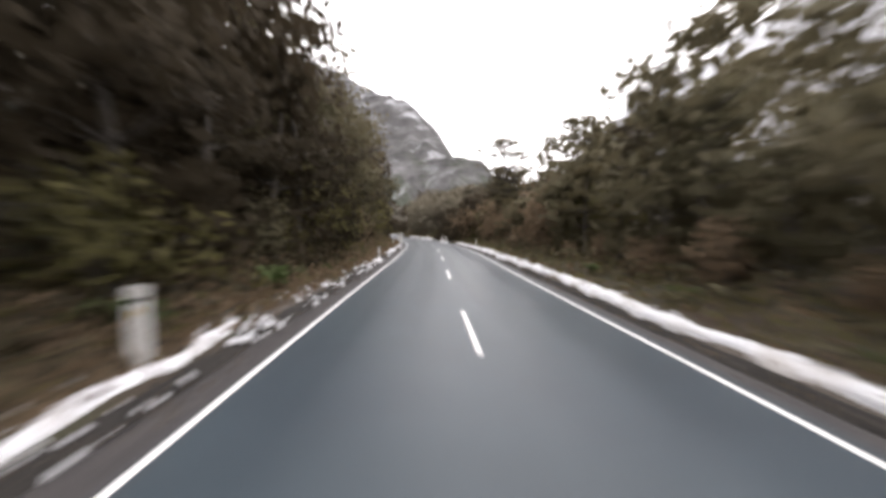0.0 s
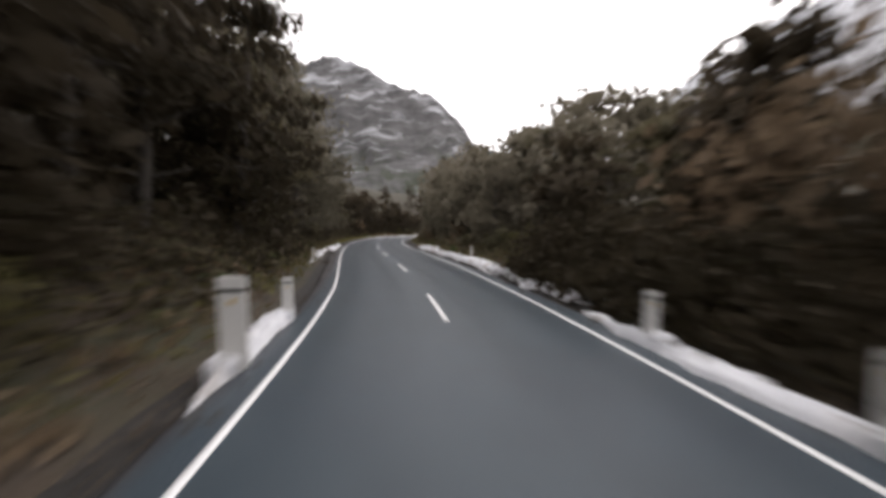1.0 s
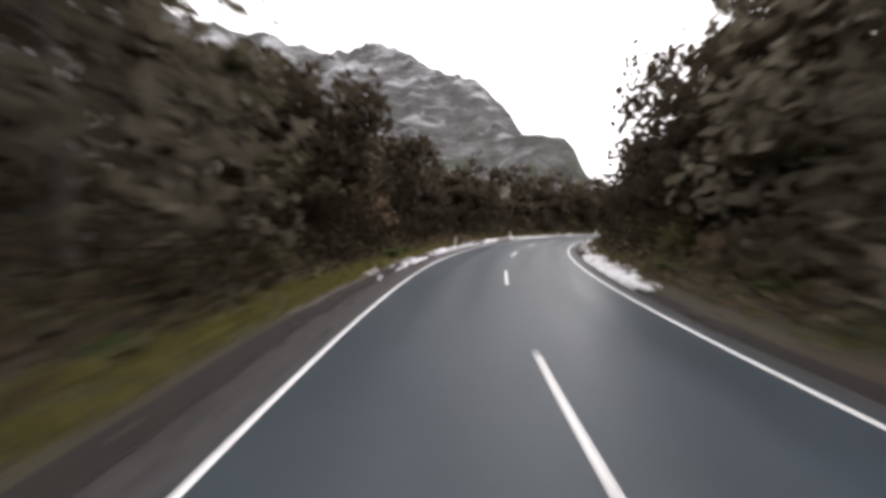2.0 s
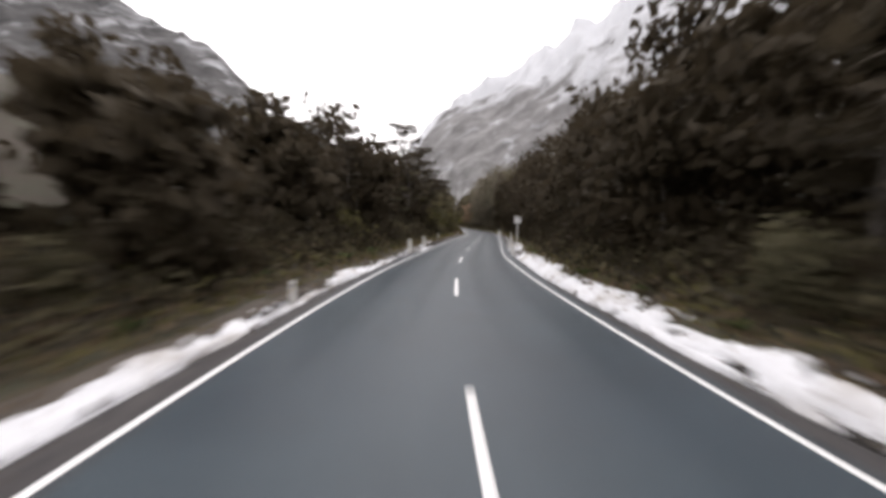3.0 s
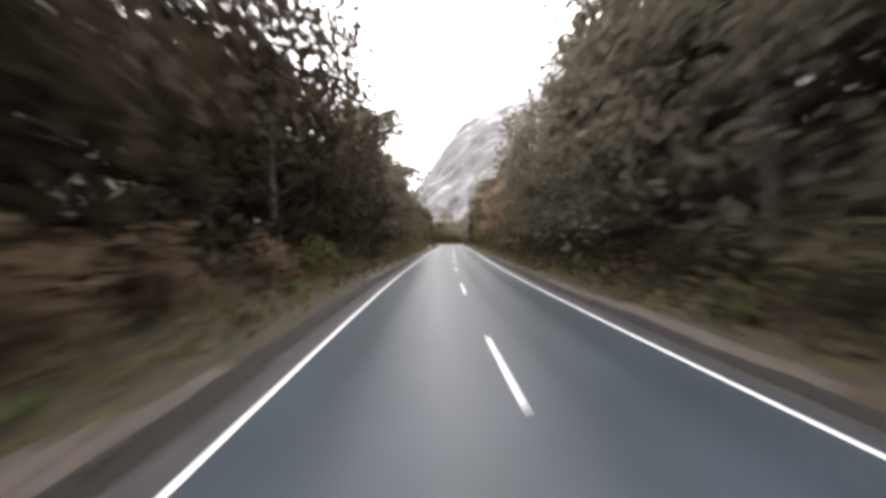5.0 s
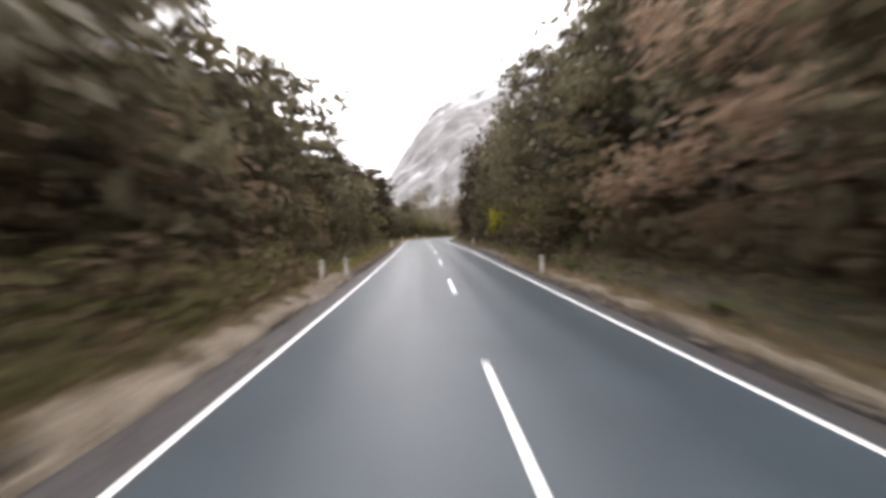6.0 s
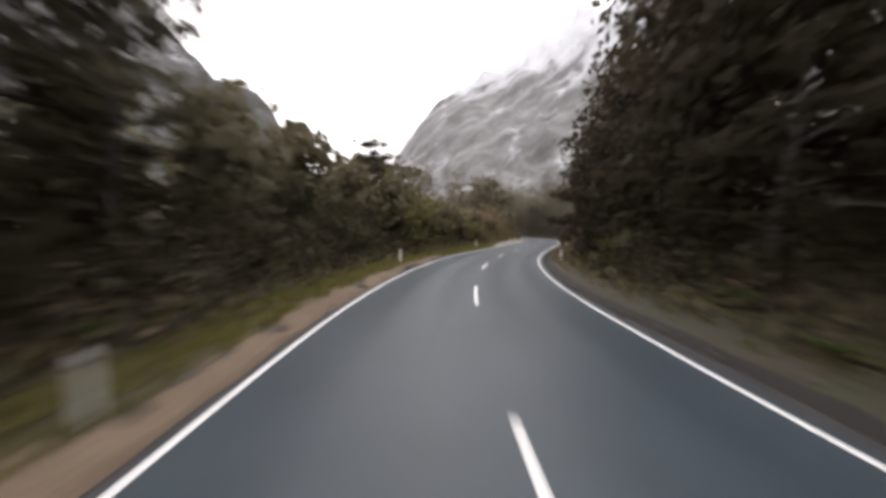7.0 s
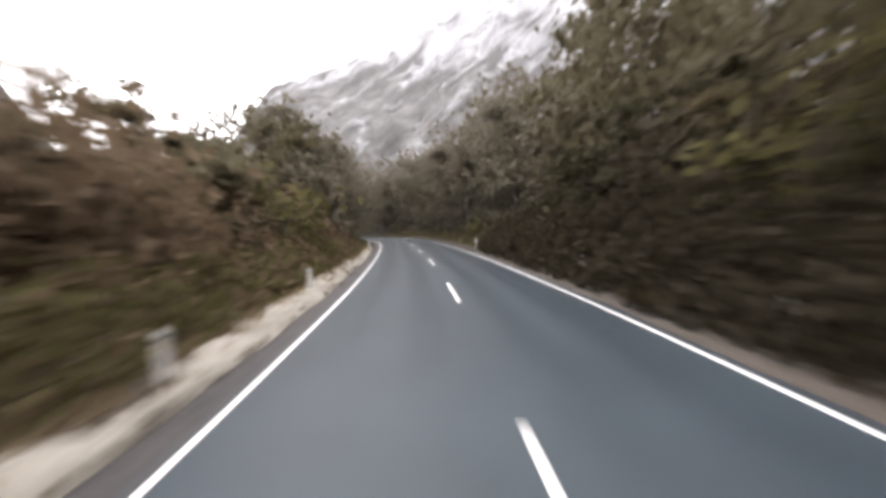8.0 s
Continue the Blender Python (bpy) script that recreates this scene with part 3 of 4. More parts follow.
# ---- plants ----
def leaves(rng, centres, radii, count, size, flat=0.45):
    """Leaf quads scattered in clumps round the centres."""
    pick = rng.randint(0, len(centres), count)
    p = centres[pick] + rng.normal(0, 0.5, (count, 3)) * radii[pick][:, None] * np.array([1, 1, flat])
    u = rng.normal(0, 1, (count, 3))
    u /= np.linalg.norm(u, axis=1)[:, None]
    w = np.cross(u, rng.normal(0, 1, (count, 3)))
    w /= np.linalg.norm(w, axis=1)[:, None]
    out = p - centres.mean(0) + np.array([0, 0, 0.25 * np.ptp(centres[:, 2])])
    out /= np.linalg.norm(out, axis=1)[:, None] + 1e-6
    face = np.cross(w, u)
    turned = np.where((face * out).sum(1) < 0, -1.0, 1.0)[:, None]
    w, face = w * turned, face * turned
    n = out * 0.65 + face * 0.35
    n /= np.linalg.norm(n, axis=1)[:, None] + 1e-6
    k = size * rng.uniform(0.6, 1.4, (count, 1))
    v = np.stack([p - u * k, p + w * k * 0.55, p + u * k, p - w * k * 0.55], 1).reshape(-1, 3)
    v[:, 2] = np.maximum(v[:, 2], 0.02)
    f = np.arange(count * 4).reshape(-1, 4)
    return v, f, np.repeat(n, 4, 0)


def limb(bm, points, radii, sides=6):
    """A tapered tube through points."""
    rings = []
    for i, q in enumerate(points):
        d = (points[min(i + 1, len(points) - 1)] - points[max(i - 1, 0)]).normalized()
        a = d.orthogonal().normalized()
        b = d.cross(a)
        rings.append([bm.verts.new(q + (a * math.cos(6.2832 * j / sides) + b * math.sin(6.2832 * j / sides)) * radii[i]) for j in range(sides)])
    for lo, hi in zip(rings, rings[1:]):
        for j in range(sides):
            bm.faces.new((lo[j], lo[(j + 1) % sides], hi[(j + 1) % sides], hi[j]))
    bm.faces.new(rings[-1])


def tree(seed, height, spread, bare, count, size, mat, label, name="beech_tree", flat=0.4):
    """A forest tree: tapered trunk with limbs, and a crown of layered sprays."""
    rng = np.random.RandomState(seed)
    root = tagged(new(name), label, "tree", "roadside forest trees")
    bm = bmesh.new()
    lean = rng.uniform(-0.08, 0.08, 2)
    spine = [Vector((lean[0] * z + 0.15 * math.sin(z * 0.7 + seed), lean[1] * z + 0.15 * math.cos(z * 0.5 + seed), z)) for z in np.linspace(-0.4, height * 0.95, 8)]
    r0 = height * 0.018 + 0.05
    limb(bm, spine, [r0 * (1 - 0.88 * i / 7) for i in range(8)], 7)
    centres, radii = [], []
    for k in range(int(9 + height * 1.1)):
        z = height * rng.uniform(bare, 0.97)
        i = min(6, int((z + 0.4) / (height * 0.95 + 0.4) * 7))
        base = spine[i].lerp(spine[i + 1], 0.5)
        a = rng.uniform(0, 6.283)
        t = (z / height - bare) / (1 - bare)
        reach = spread * (0.55 + 0.45 * math.sin(3.0 * min(1, t + 0.25))) * rng.uniform(0.55, 1.1) * (1.15 - 0.55 * t)
        tip = base + Vector((math.cos(a) * reach, math.sin(a) * reach, reach * rng.uniform(0.05, 0.5)))
        mid = base.lerp(tip, 0.5) + Vector((0, 0, reach * 0.08))
        limb(bm, [base, mid, tip], [r0 * 0.3 * (1.2 - t), r0 * 0.2, r0 * 0.05], 4)
        for q, w in ((tip, 0.9), (mid, 0.7), (tip + Vector(rng.normal(0, 0.35, 3)), 0.6)):
            centres.append(q)
            radii.append(w * (0.45 + 0.07 * height) * rng.uniform(0.7, 1.2))
    centres.append(spine[-1])
    radii.append(0.8)
    part("trunk", bm, BARK, root)
    v, f, n = leaves(rng, np.array([tuple(c) for c in centres]), np.array(radii), count, size, flat)
    hang("crown", mesh_of("crown", v, f, mat, True, n), root)
    return root


def layered_tree(seed, height, spread, count, size, mat):
    """A tall beech with a bare forked trunk and flat plates of leaves, open to the sky between them."""
    rng = np.random.RandomState(seed)
    root = tagged(new("beech_tree"), "tall beech tree with open layered crown against the sky", "tree", "roadside forest trees")
    bm = bmesh.new()
    lean = rng.uniform(-0.06, 0.06, 2)
    spine = [Vector((lean[0] * z + 0.22 * math.sin(z * 0.8 + seed), lean[1] * z + 0.22 * math.cos(z * 0.6 + seed), z)) for z in np.linspace(-0.4, height * 0.93, 10)]
    limb(bm, spine, [0.2 * (1 - 0.85 * i / 9) for i in range(10)], 7)
    centres, radii = [], []
    for k in range(16):
        t = (k + rng.uniform(0, 1)) / 16
        z = height * (0.30 + 0.64 * t)
        i = min(8, int((z + 0.4) / (height * 0.93 + 0.4) * 9))
        base = spine[i].lerp(spine[i + 1], 0.5)
        a = k * 2.4 + rng.uniform(-0.5, 0.5)
        reach = spread * rng.uniform(0.45, 1.0) * (1.05 - 0.6 * t)
        tip = base + Vector((math.cos(a) * reach, math.sin(a) * reach, reach * rng.uniform(0.15, 0.55)))
        mid = base.lerp(tip, 0.5) + Vector((0, 0, -0.06 * reach))
        limb(bm, [base, mid, tip], [0.075 * (1.2 - t), 0.05, 0.012], 5)
        for j in range(4):
            f = rng.uniform(0.45, 1.1)
            q = base.lerp(tip, f) + Vector((rng.normal(0, 0.35), rng.normal(0, 0.35), rng.uniform(0.0, 0.25)))
            limb(bm, [base.lerp(tip, f * 0.7), q], [0.022, 0.008], 3)
            centres.append(tuple(q))
            radii.append(rng.uniform(0.45, 0.95) * (1.05 - 0.35 * t))
    for j in range(4):
        centres.append(tuple(spine[-1] + Vector((rng.normal(0, 0.5), rng.normal(0, 0.5), rng.uniform(-0.3, 0.4)))))
        radii.append(0.6)
    part("trunk", bm, BARK, root)
    v, f, n = leaves(rng, np.array(centres), np.array(radii), count, size, 0.24)
    hang("crown", mesh_of("crown", v, f, mat, True, n), root)
    return root


def shrub(seed, height, spread, count, size, mat, label, name="shrub"):
    rng = np.random.RandomState(seed)
    root = tagged(new(name), label, "shrub", "roadside shrubs")
    bm = bmesh.new()
    centres, radii = [], []
    for k in range(9):
        a, lean_ = rng.uniform(0, 6.283), rng.uniform(0.1, 1.0)
        h = height * rng.uniform(0.6, 1.0) * (1.05 - 0.35 * lean_)
        tip = Vector((math.cos(a) * spread * lean_, math.sin(a) * spread * lean_, h))
        mid = Vector((tip.x * 0.35, tip.y * 0.35, h * 0.55))
        limb(bm, [Vector((tip.x * 0.05, tip.y * 0.05, -0.15)), mid, tip], [0.05, 0.035, 0.012], 4)
        for q, w in ((tip, 0.75), (mid, 0.9), (tip.lerp(mid, 0.5), 0.9), (Vector((tip.x * 0.9, tip.y * 0.9, h * 0.35)), 0.8)):
            centres.append(q)
            radii.append(w * (0.25 + 0.22 * height))
    part("stem", bm, BARK, root)
    v, f, n = leaves(rng, np.array([tuple(c) for c in centres]), np.array(radii), count, size, 0.75)
    hang("foliage", mesh_of("foliage", v, f, mat, True, n), root)
    return root


def fern(seed):
    """A clump of arched fronds."""
    rng = np.random.RandomState(seed)
    root = tagged(new("fern"), "green fern clump on the mossy bank", "fern", "verge ferns")
    v, f = [], []
    for k in range(14):
        a, n = rng.uniform(0, 6.283), 6
        length, up = rng.uniform(0.6, 1.1), rng.uniform(0.4, 0.8)
        for i in range(n):
            t0, t1 = i / n, (i + 1) / n
            w0, w1 = 0.16 * math.sin(3.14 * (0.12 + 0.86 * t0)), 0.16 * math.sin(3.14 * (0.12 + 0.86 * t1))
            b = len(v)
            for t, w in ((t0, w0), (t1, w1)):
                r, z = length * t, up * math.sin(2.2 * t) * 0.9 + 0.02
                for sgn in (-1, 1):
                    v.append((math.cos(a) * r - math.sin(a) * w * sgn, math.sin(a) * r + math.cos(a) * w * sgn, z - 0.03))
            f.append((b, b + 1, b + 3, b + 2))
    hang("frond_clump", mesh_of("frond_clump", v, f, FERN_LEAF), root)
    return root


def tall_left(s):
    return np.interp(s, (-20, 55, 64, 92, 110, 116, 122, 140, 150, 160, 170, 180, 188, 194, 200, 205, 210, 216, 222, 226, 232, 240, 247, 254, 260, 266, 272, 280, 290, 330, 340, 346, 351, 355, 360, 366, 372, 386, 390, 396, 401, 407, 410, 416, 421, 427, 431, 435, 445, 464, 470, 475, 482, 490, 500, 515, 560),
                     (14, 15, 17.5, 17.5, 15, 11, 8.5, 7.2, 6.8, 6.2, 7, 8.2, 9.5, 6.4, 8.2, 10.5, 11.5, 11, 8, 6.6, 7.6, 8.8, 8.6, 6, 6.6, 8.2, 10, 12.8, 15.5, 16, 12, 7.4, 7, 10, 12, 9, 6.6, 6.4, 8.6, 11.5, 11.5, 8.5, 6.2, 6.2, 6.4, 7.2, 7.4, 4.6, 4.6, 4.2, 5, 6.5, 9, 11.2, 13.5, 15.5, 14))


def tall_right(s):
    return np.interp(s, (-20, 0, 10, 20, 28, 36, 48, 57, 61, 66, 73, 90, 110, 125, 140, 146, 155, 165, 172, 182, 190, 196, 203, 210, 216, 225, 240, 250, 260, 270, 280, 300, 330, 335, 345, 349, 355, 362, 370, 380, 386, 393, 400, 406, 412, 420, 445, 450, 462, 468, 475, 483, 490, 505, 560),
                     (9.5, 8.0, 8.0, 8.6, 7.6, 8.0, 8.6, 7.4, 6.2, 7, 8.6, 8.8, 9.9, 11.6, 11.2, 10, 9.5, 10.2, 9.4, 10, 10.2, 7.4, 9.0, 10.6, 12.6, 15.5, 14.8, 14.8, 15.4, 14.4, 16, 17, 17, 11, 11, 11, 13.2, 14.8, 17, 17, 12, 14, 15.2, 14.8, 15.5, 17, 18, 12.5, 12, 9.2, 11, 13.5, 15, 16, 15))


KINDS = []
for i, (spread, bare, flat) in enumerate(((3.0, 0.04, 0.45), (2.7, 0.10, 0.4), (3.4, 0.03, 0.5), (2.5, 0.16, 0.35), (3.1, 0.03, 0.45), (2.8, 0.08, 0.4))):
    KINDS.append(tree(40 + i, 10.0, spread, bare, 3200, 0.145, DARK_LEAF if i % 3 else BRONZE_LEAF, "tall dark green native beech tree in dense roadside forest", flat=flat))
GLOOM = [tree(50 + i, 10.0, 3.1, 0.03, 3400, 0.14, SHADE_LEAF, "native tree in the roadside forest wall, leaves darkened for shade", flat=0.45) for i in range(3)]
RUSTY = [tree(56 + i, 8.0, 3.0, 0.03, 5200, 0.085, RUSTY_LEAF, "rusty brown-leaved roadside tree", "brown_tree", 0.6) for i in range(2)]
DULL = [tree(70 + i, 10.0, 3.0, 0.05, 2900, 0.14, HAZE_LEAF, "brown-grey beech tree in the roadside forest, paled for haze", flat=0.45) for i in range(3)]
LACY = [layered_tree(60 + i, 10.0, 3.0, 3000, 0.10, DARK_LEAF if i < 3 else SHADE_LEAF) for i in range(5)]
rng = random.Random(7)
used = set()


def put(kind, s, d, size, lean=0.0):
    m = stand(s, d, ground_at(s, d), size, rng.uniform(0, 360), lean)
    if kind in used:
        return copy_thing(kind, m)
    used.add(kind)
    kind.matrix_basis = m
    return kind


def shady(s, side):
    """Where the forest wall stands in shade, given by a darkened leaf colour."""
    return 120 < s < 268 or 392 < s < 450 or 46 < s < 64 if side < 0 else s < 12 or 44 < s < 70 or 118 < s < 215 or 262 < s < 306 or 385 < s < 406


def dull(s, side):
    """Where haze over the trees is put into a paler leaf colour."""
    return 66 < s < 118 or 272 < s < 332 or s > 482 if side < 0 else 72 < s < 116 or 306 < s < 340 or s > 482


for side, tall_ in ((1, tall_left), (-1, tall_right)):
    s = -14.0
    while s < 545:
        ss = s + rng.uniform(-1.2, 1.2)
        setback = rng.uniform(4.2, 6.4)
        h = float(tall_(ss)) * rng.uniform(0.78, 1.03) - 0.7 * float(slope(ss, side)) * setback
        if h > 5.0 and not (side < 0 and 333 < ss < 351):
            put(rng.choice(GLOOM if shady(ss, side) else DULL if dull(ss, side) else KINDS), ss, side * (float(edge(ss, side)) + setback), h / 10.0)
        s += rng.uniform(3.8, 5.4)
put(LACY[1], 40, -9.5, 1.35)
put(LACY[0], 42.5, -9.6, 0.98)
put(LACY[2], 36.3, -10.2, 0.92)
put(KINDS[2], 73, 8.6, 1.5)
for s, d, h in ((426, -8.6, 17), (430, -9, 17), (434, -8.4, 17), (438, -9.5, 17), (443, -8.6, 16), (447, -10, 14)):
    put(GLOOM[rng.randint(0, 2)], s, d, h / 10.0)
for s, d, h in ((472, 12.5, 9.5), (476, 11.5, 11), (480, 10.5, 12.5), (484, 10, 13), (488, 9.5, 13.5), (493, 9.5, 14), (499, 9, 13.5), (505, 10, 13)):
    put(KINDS[rng.randint(0, 5)], s, d, h / 10.0)
for s, d, h in ((197, 9.5, 12), (202, 8.6, 13.5), (207, 10, 14), (213, 9, 13), (220, 9.5, 12), (216, 8.2, 13), (224, 8.4, 13.5), (228, 9, 12), (231, 8.2, 13), (236, 9.5, 12), (241, 8.6, 12.5), (246, 9, 12), (343, 8.6, 11.5), (346, 10.5, 12.5), (349, 9.6, 13), (354, 9, 12.5),
                (361, 9.5, 15), (368, 9.2, 16.5), (375, 9.8, 15), (399, 9, 15), (403, 10, 15), (424, 9.4, 10.5), (429, 10.5, 10.5), (434, 11.5, 10), (395, 10, 14.5), (405, 8.8, 15.5),
                (184, 9.2, 11), (270, 9.5, 12), (276, 9, 14),
                (-2, -9.5, 10.5), (4, -9.0, 11), (9, -10, 11.5), (16, -9.2, 11.5), (23, -9.5, 12), (66, -10.5, 9.5), (74, -11, 10), (83, -10.5, 10), (150, -10, 12), (158, -9.4, 12),
                (352, -9.6, 16), (357, -9, 17), (361, -10.5, 18), (366, -9.2, 19), (387, -9.5, 16), (392, -10, 17), (398, -9.2, 18), (404, -10, 17.5), (247, -10, 15.5), (253, -9.5, 16), (267, -10, 16),
                (486, 9, 13), (492, 9.6, 14), (466, 11, 6.5), (473, 12, 8.5), (440, 12, 6.0), (448, 12, 6.5)):
    put(LACY[rng.randint(0, 4)], s, d, h / 10.0)

def brownness(s, side):
    """How much of the forest edge has brown winter leaves."""
    if side > 0:
        return float(np.interp(s, (0, 45, 100, 200, 212, 246, 256, 330, 360, 420, 443, 450, 480), (0.2, 0.15, 0.3, 0.25, 0.0, 0.1, 0.5, 0.7, 0.85, 0.0, 0.0, 0.7, 0.75)))
    return float(np.interp(s, (0, 20, 60, 110, 300, 330, 360, 415, 430, 445, 470, 490), (0.5, 0.85, 0.8, 0.25, 0.3, 0.8, 0.3, 0.2, 0.6, 0.2, 0.1, 0.3)))


for k, (s, d, h) in enumerate(((134, 8.8, 7.4), (137.5, 9.2, 7.4), (141, 8.7, 7.2), (145, 9.1, 7.4))):
    copy_thing(GLOOM[k % 3], stand(s, d, ground_at(s, d), h / 10.0, 80.0 * k))
for k, (s, d, h) in enumerate(((38.2, -9.6, 11.2), (40.8, -10.3, 12.2), (43.2, -9.0, 10.4), (37.2, -9.2, 8.6))):
    copy_thing(LACY[(k + 3) % 5], stand(s, d, ground_at(s, d), h / 10.0, 95.0 * k))

# shrubs in front of the trees
OLIVE = [shrub(80 + i, 2.6, 1.6, 800, 0.125, OLIVE_LEAF, "olive green shrub at the forest edge") for i in range(3)]
BROWN = [shrub(90 + i, 2.6, 1.6, 800, 0.125, BROWN_LEAF, "brown-leaved winter shrub at the forest edge") for i in range(3)]
# shade under the forest wall is put into the leaf colour of these shrubs
SHADY = [shrub(110 + i, 2.6, 1.6, 800, 0.125, SHADE_LEAF, "shrub at the foot of the forest wall, leaves darkened for shade") for i in range(2)]
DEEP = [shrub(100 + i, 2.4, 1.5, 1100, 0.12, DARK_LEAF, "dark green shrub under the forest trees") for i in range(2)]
for side in (1, -1):
    s = -10.0
    while s < 505:
        ss = s + rng.uniform(-0.8, 0.8)
        brown = 0.5 * float(wave(ss, 71 + side, 22)) + brownness(ss, side)
        if side > 0 and 420 < ss < 446:
            brown = 0.0
        # stretches where most shrubs take the leaves darkened for shade
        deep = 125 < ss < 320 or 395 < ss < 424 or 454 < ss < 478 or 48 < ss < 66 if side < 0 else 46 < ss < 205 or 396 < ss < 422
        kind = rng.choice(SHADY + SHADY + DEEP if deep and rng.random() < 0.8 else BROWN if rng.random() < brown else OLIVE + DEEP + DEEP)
        size = rng.uniform(0.7, 1.25) * float(np.interp(ss, (0, 230, 242, 262, 270, 422, 430, 480, 488), (0.95, 0.95, 1.45, 1.45, 1.1, 1.1, 1.55, 1.55, 1.2)) if side > 0 else 1.0)
        put(kind, ss, side * (float(edge(ss, side)) + rng.uniform(3.3, 4.6)), size)
        s += rng.uniform(2.9, 4.5)
for s, d, k in ((334.5, -9.6, 1.5), (338.5, -10, 1.75), (343, -9.6, 1.7), (347.5, -9.8, 1.35)):
    put(RUSTY[int(s) % 2], s, d, k)
LARGE = [shrub(96 + i, 5.4, 2.2, 3600, 0.10, BROWN_LEAF, "tall brown-leaved winter shrub at the forest edge") for i in range(2)]
for s, d, k in ((335, -7.8, 0.85), (338, -7.6, 0.95), (341.5, -7.9, 1.05), (345, -7.6, 1.0), (349, -8.2, 0.95)):
    put(LARGE[int(s) % 2], s, d, k)
for s, d, k in ((249, 6.9, 1.5), (252, 7.4, 1.8), (255.5, 7.2, 1.7), (259, 7.6, 1.8), (262.5, 7.8, 1.6)):
    put(OLIVE[1] if s < 256 else BROWN[1], s, d, k)


def soup(kind, m):
    """The foliage of a shrub at the pose m, as plain corners."""
    me = next(q for q in kind.children if q.name.startswith("foliage")).data
    v = np.zeros(len(me.vertices) * 3)
    me.vertices.foreach_get("co", v)
    m = np.array(m)
    n = SHADING[me.name] @ m[:3, :3].T
    return np.concatenate([v.reshape(-1, 3) @ m[:3, :3].T + m[:3, 3], n / np.linalg.norm(n, axis=1)[:, None]], 1)


# the second row of shrubs, a thicket in which single ones cannot be told apart
thicket = {"brown": [], "olive": [], "dark": []}
for side, s0, s1 in ((1, 242, 267), (1, 424, 494), (-1, 452, 480), (1, 14, 46), (-1, 14, 60), (1, 212, 240), (1, 320, 392), (-1, 320, 334), (-1, 350, 372)):
    s = s0
    while s < s1:
        tone = "dark" if side < 0 and 452 <= s < 478 and rng.random() < 0.9 else "brown" if rng.random() < brownness(s, side) else "olive"
        kind = rng.choice({"brown": BROWN, "olive": OLIVE, "dark": SHADY}[tone])
        d = side * (float(edge(s, side)) + rng.uniform(4.8, 6.2))
        thicket[tone].append(soup(kind, stand(s, d, ground_at(s, d), rng.uniform(1.5, 2.1), rng.uniform(0, 360))))
        s += rng.uniform(2.6, 4.2)
# the dark thicket carries the forest foot's shade in its leaf colour
for tone, mat in (("brown", BROWN_LEAF), ("olive", OLIVE_LEAF), ("dark", SHADE_LEAF)):
    v = np.concatenate(thicket[tone])
    tagged(new("thicket", mesh_of("thicket", v[:, :3], np.arange(len(v)).reshape(-1, 4), mat, True, v[:, 3:])), "dense %s thicket behind the roadside shrubs" % tone, "shrubs", kind="stuff")
for kind in KINDS + GLOOM + RUSTY + DULL + LACY + OLIVE + BROWN + DEEP + SHADY:
    if kind not in used:
        put(kind, rng.uniform(100, 300), -rng.uniform(9, 10), 1.0)
yellow = shrub(120, 3.7, 0.9, 1100, 0.12, YELLOW_LEAF, "yellow mossy bush leaning out of the forest edge", "yellow_bush")
put(yellow, 375.6, -7.2, 1.12)
FERNS = [fern(130 + i) for i in range(3)]
for side in (1, -1):
    s = -8.0
    while s < 500:
        put(rng.choice(FERNS), s, side * (float(edge(s, side)) + rng.uniform(1.8, 3.0)), rng.uniform(0.6, 1.1))
        s += rng.uniform(3.0, 6.0)


def scatter(name, label, count, spans, low, high, tall, size, mat, seed, upright=0.0):
    """Leaves or blades on the verge between low and high metres from the seal."""
    r = np.random.RandomState(seed)
    vs, n = [], 0
    total = sum(s1 - s0 for _, s0, s1 in spans)
    for side, s0, s1 in spans:
        m = int(count * (s1 - s0) / total)
        s = r.uniform(s0, s1, m)
        u = r.uniform(0, 1, m)
        clump = 0.5 + 0.5 * wave(s, seed + 1, 1.9) * np.cos(u * 9 + wave(s, seed + 2, 3.0) * 4)
        keep = r.uniform(0, 1, m) < 0.25 + clump
        s, u, clump = s[keep], u[keep], clump[keep]
        a = low + (high - low) * u
        d = side * (edge(s, side) + shoulder(s, side) + a)
        h = bank(s, side, a) + tall * r.uniform(0, 1, len(s)) * (0.35 + clump) * np.clip(0.3 + u * 2, 0, 1)
        p = places(s, d, h)
        x = r.normal(0, 1, (len(s), 3))
        x[:, 2] = x[:, 2] * (1 - upright) + upright * 2
        x /= np.linalg.norm(x, axis=1)[:, None]
        w = np.cross(x, r.normal(0, 1, (len(s), 3)))
        w /= np.linalg.norm(w, axis=1)[:, None]
        k = size * SCALE * r.uniform(0.5, 1.4, (len(s), 1))
        thin = 0.5 - 0.4 * upright
        vs.append(np.stack([p - x * k, p + w * k * thin, p + x * k, p - w * k * thin], 1).reshape(-1, 3))
        n += len(s)
    v = np.concatenate(vs)
    return tagged(new(name, mesh_of(name, v, np.arange(len(v)).reshape(-1, 4), mat)), label, "plants", kind="stuff")


BOTH = ((1, -15, 540), (-1, -15, 540))
scatter("undergrowth", "dark tangled undergrowth on the forest edge", 100000, BOTH, 1.1, 6.5, 1.3, 0.15, DARK_LEAF, 301)
scatter("undergrowth", "brown dead bracken among the undergrowth", 50000, BOTH, 1.1, 5.0, 0.8, 0.12, BROWN_LEAF, 311)
scatter("undergrowth", "olive low growth on the verge", 46000, BOTH, 0.6, 4.0, 0.6, 0.11, OLIVE_LEAF, 321)
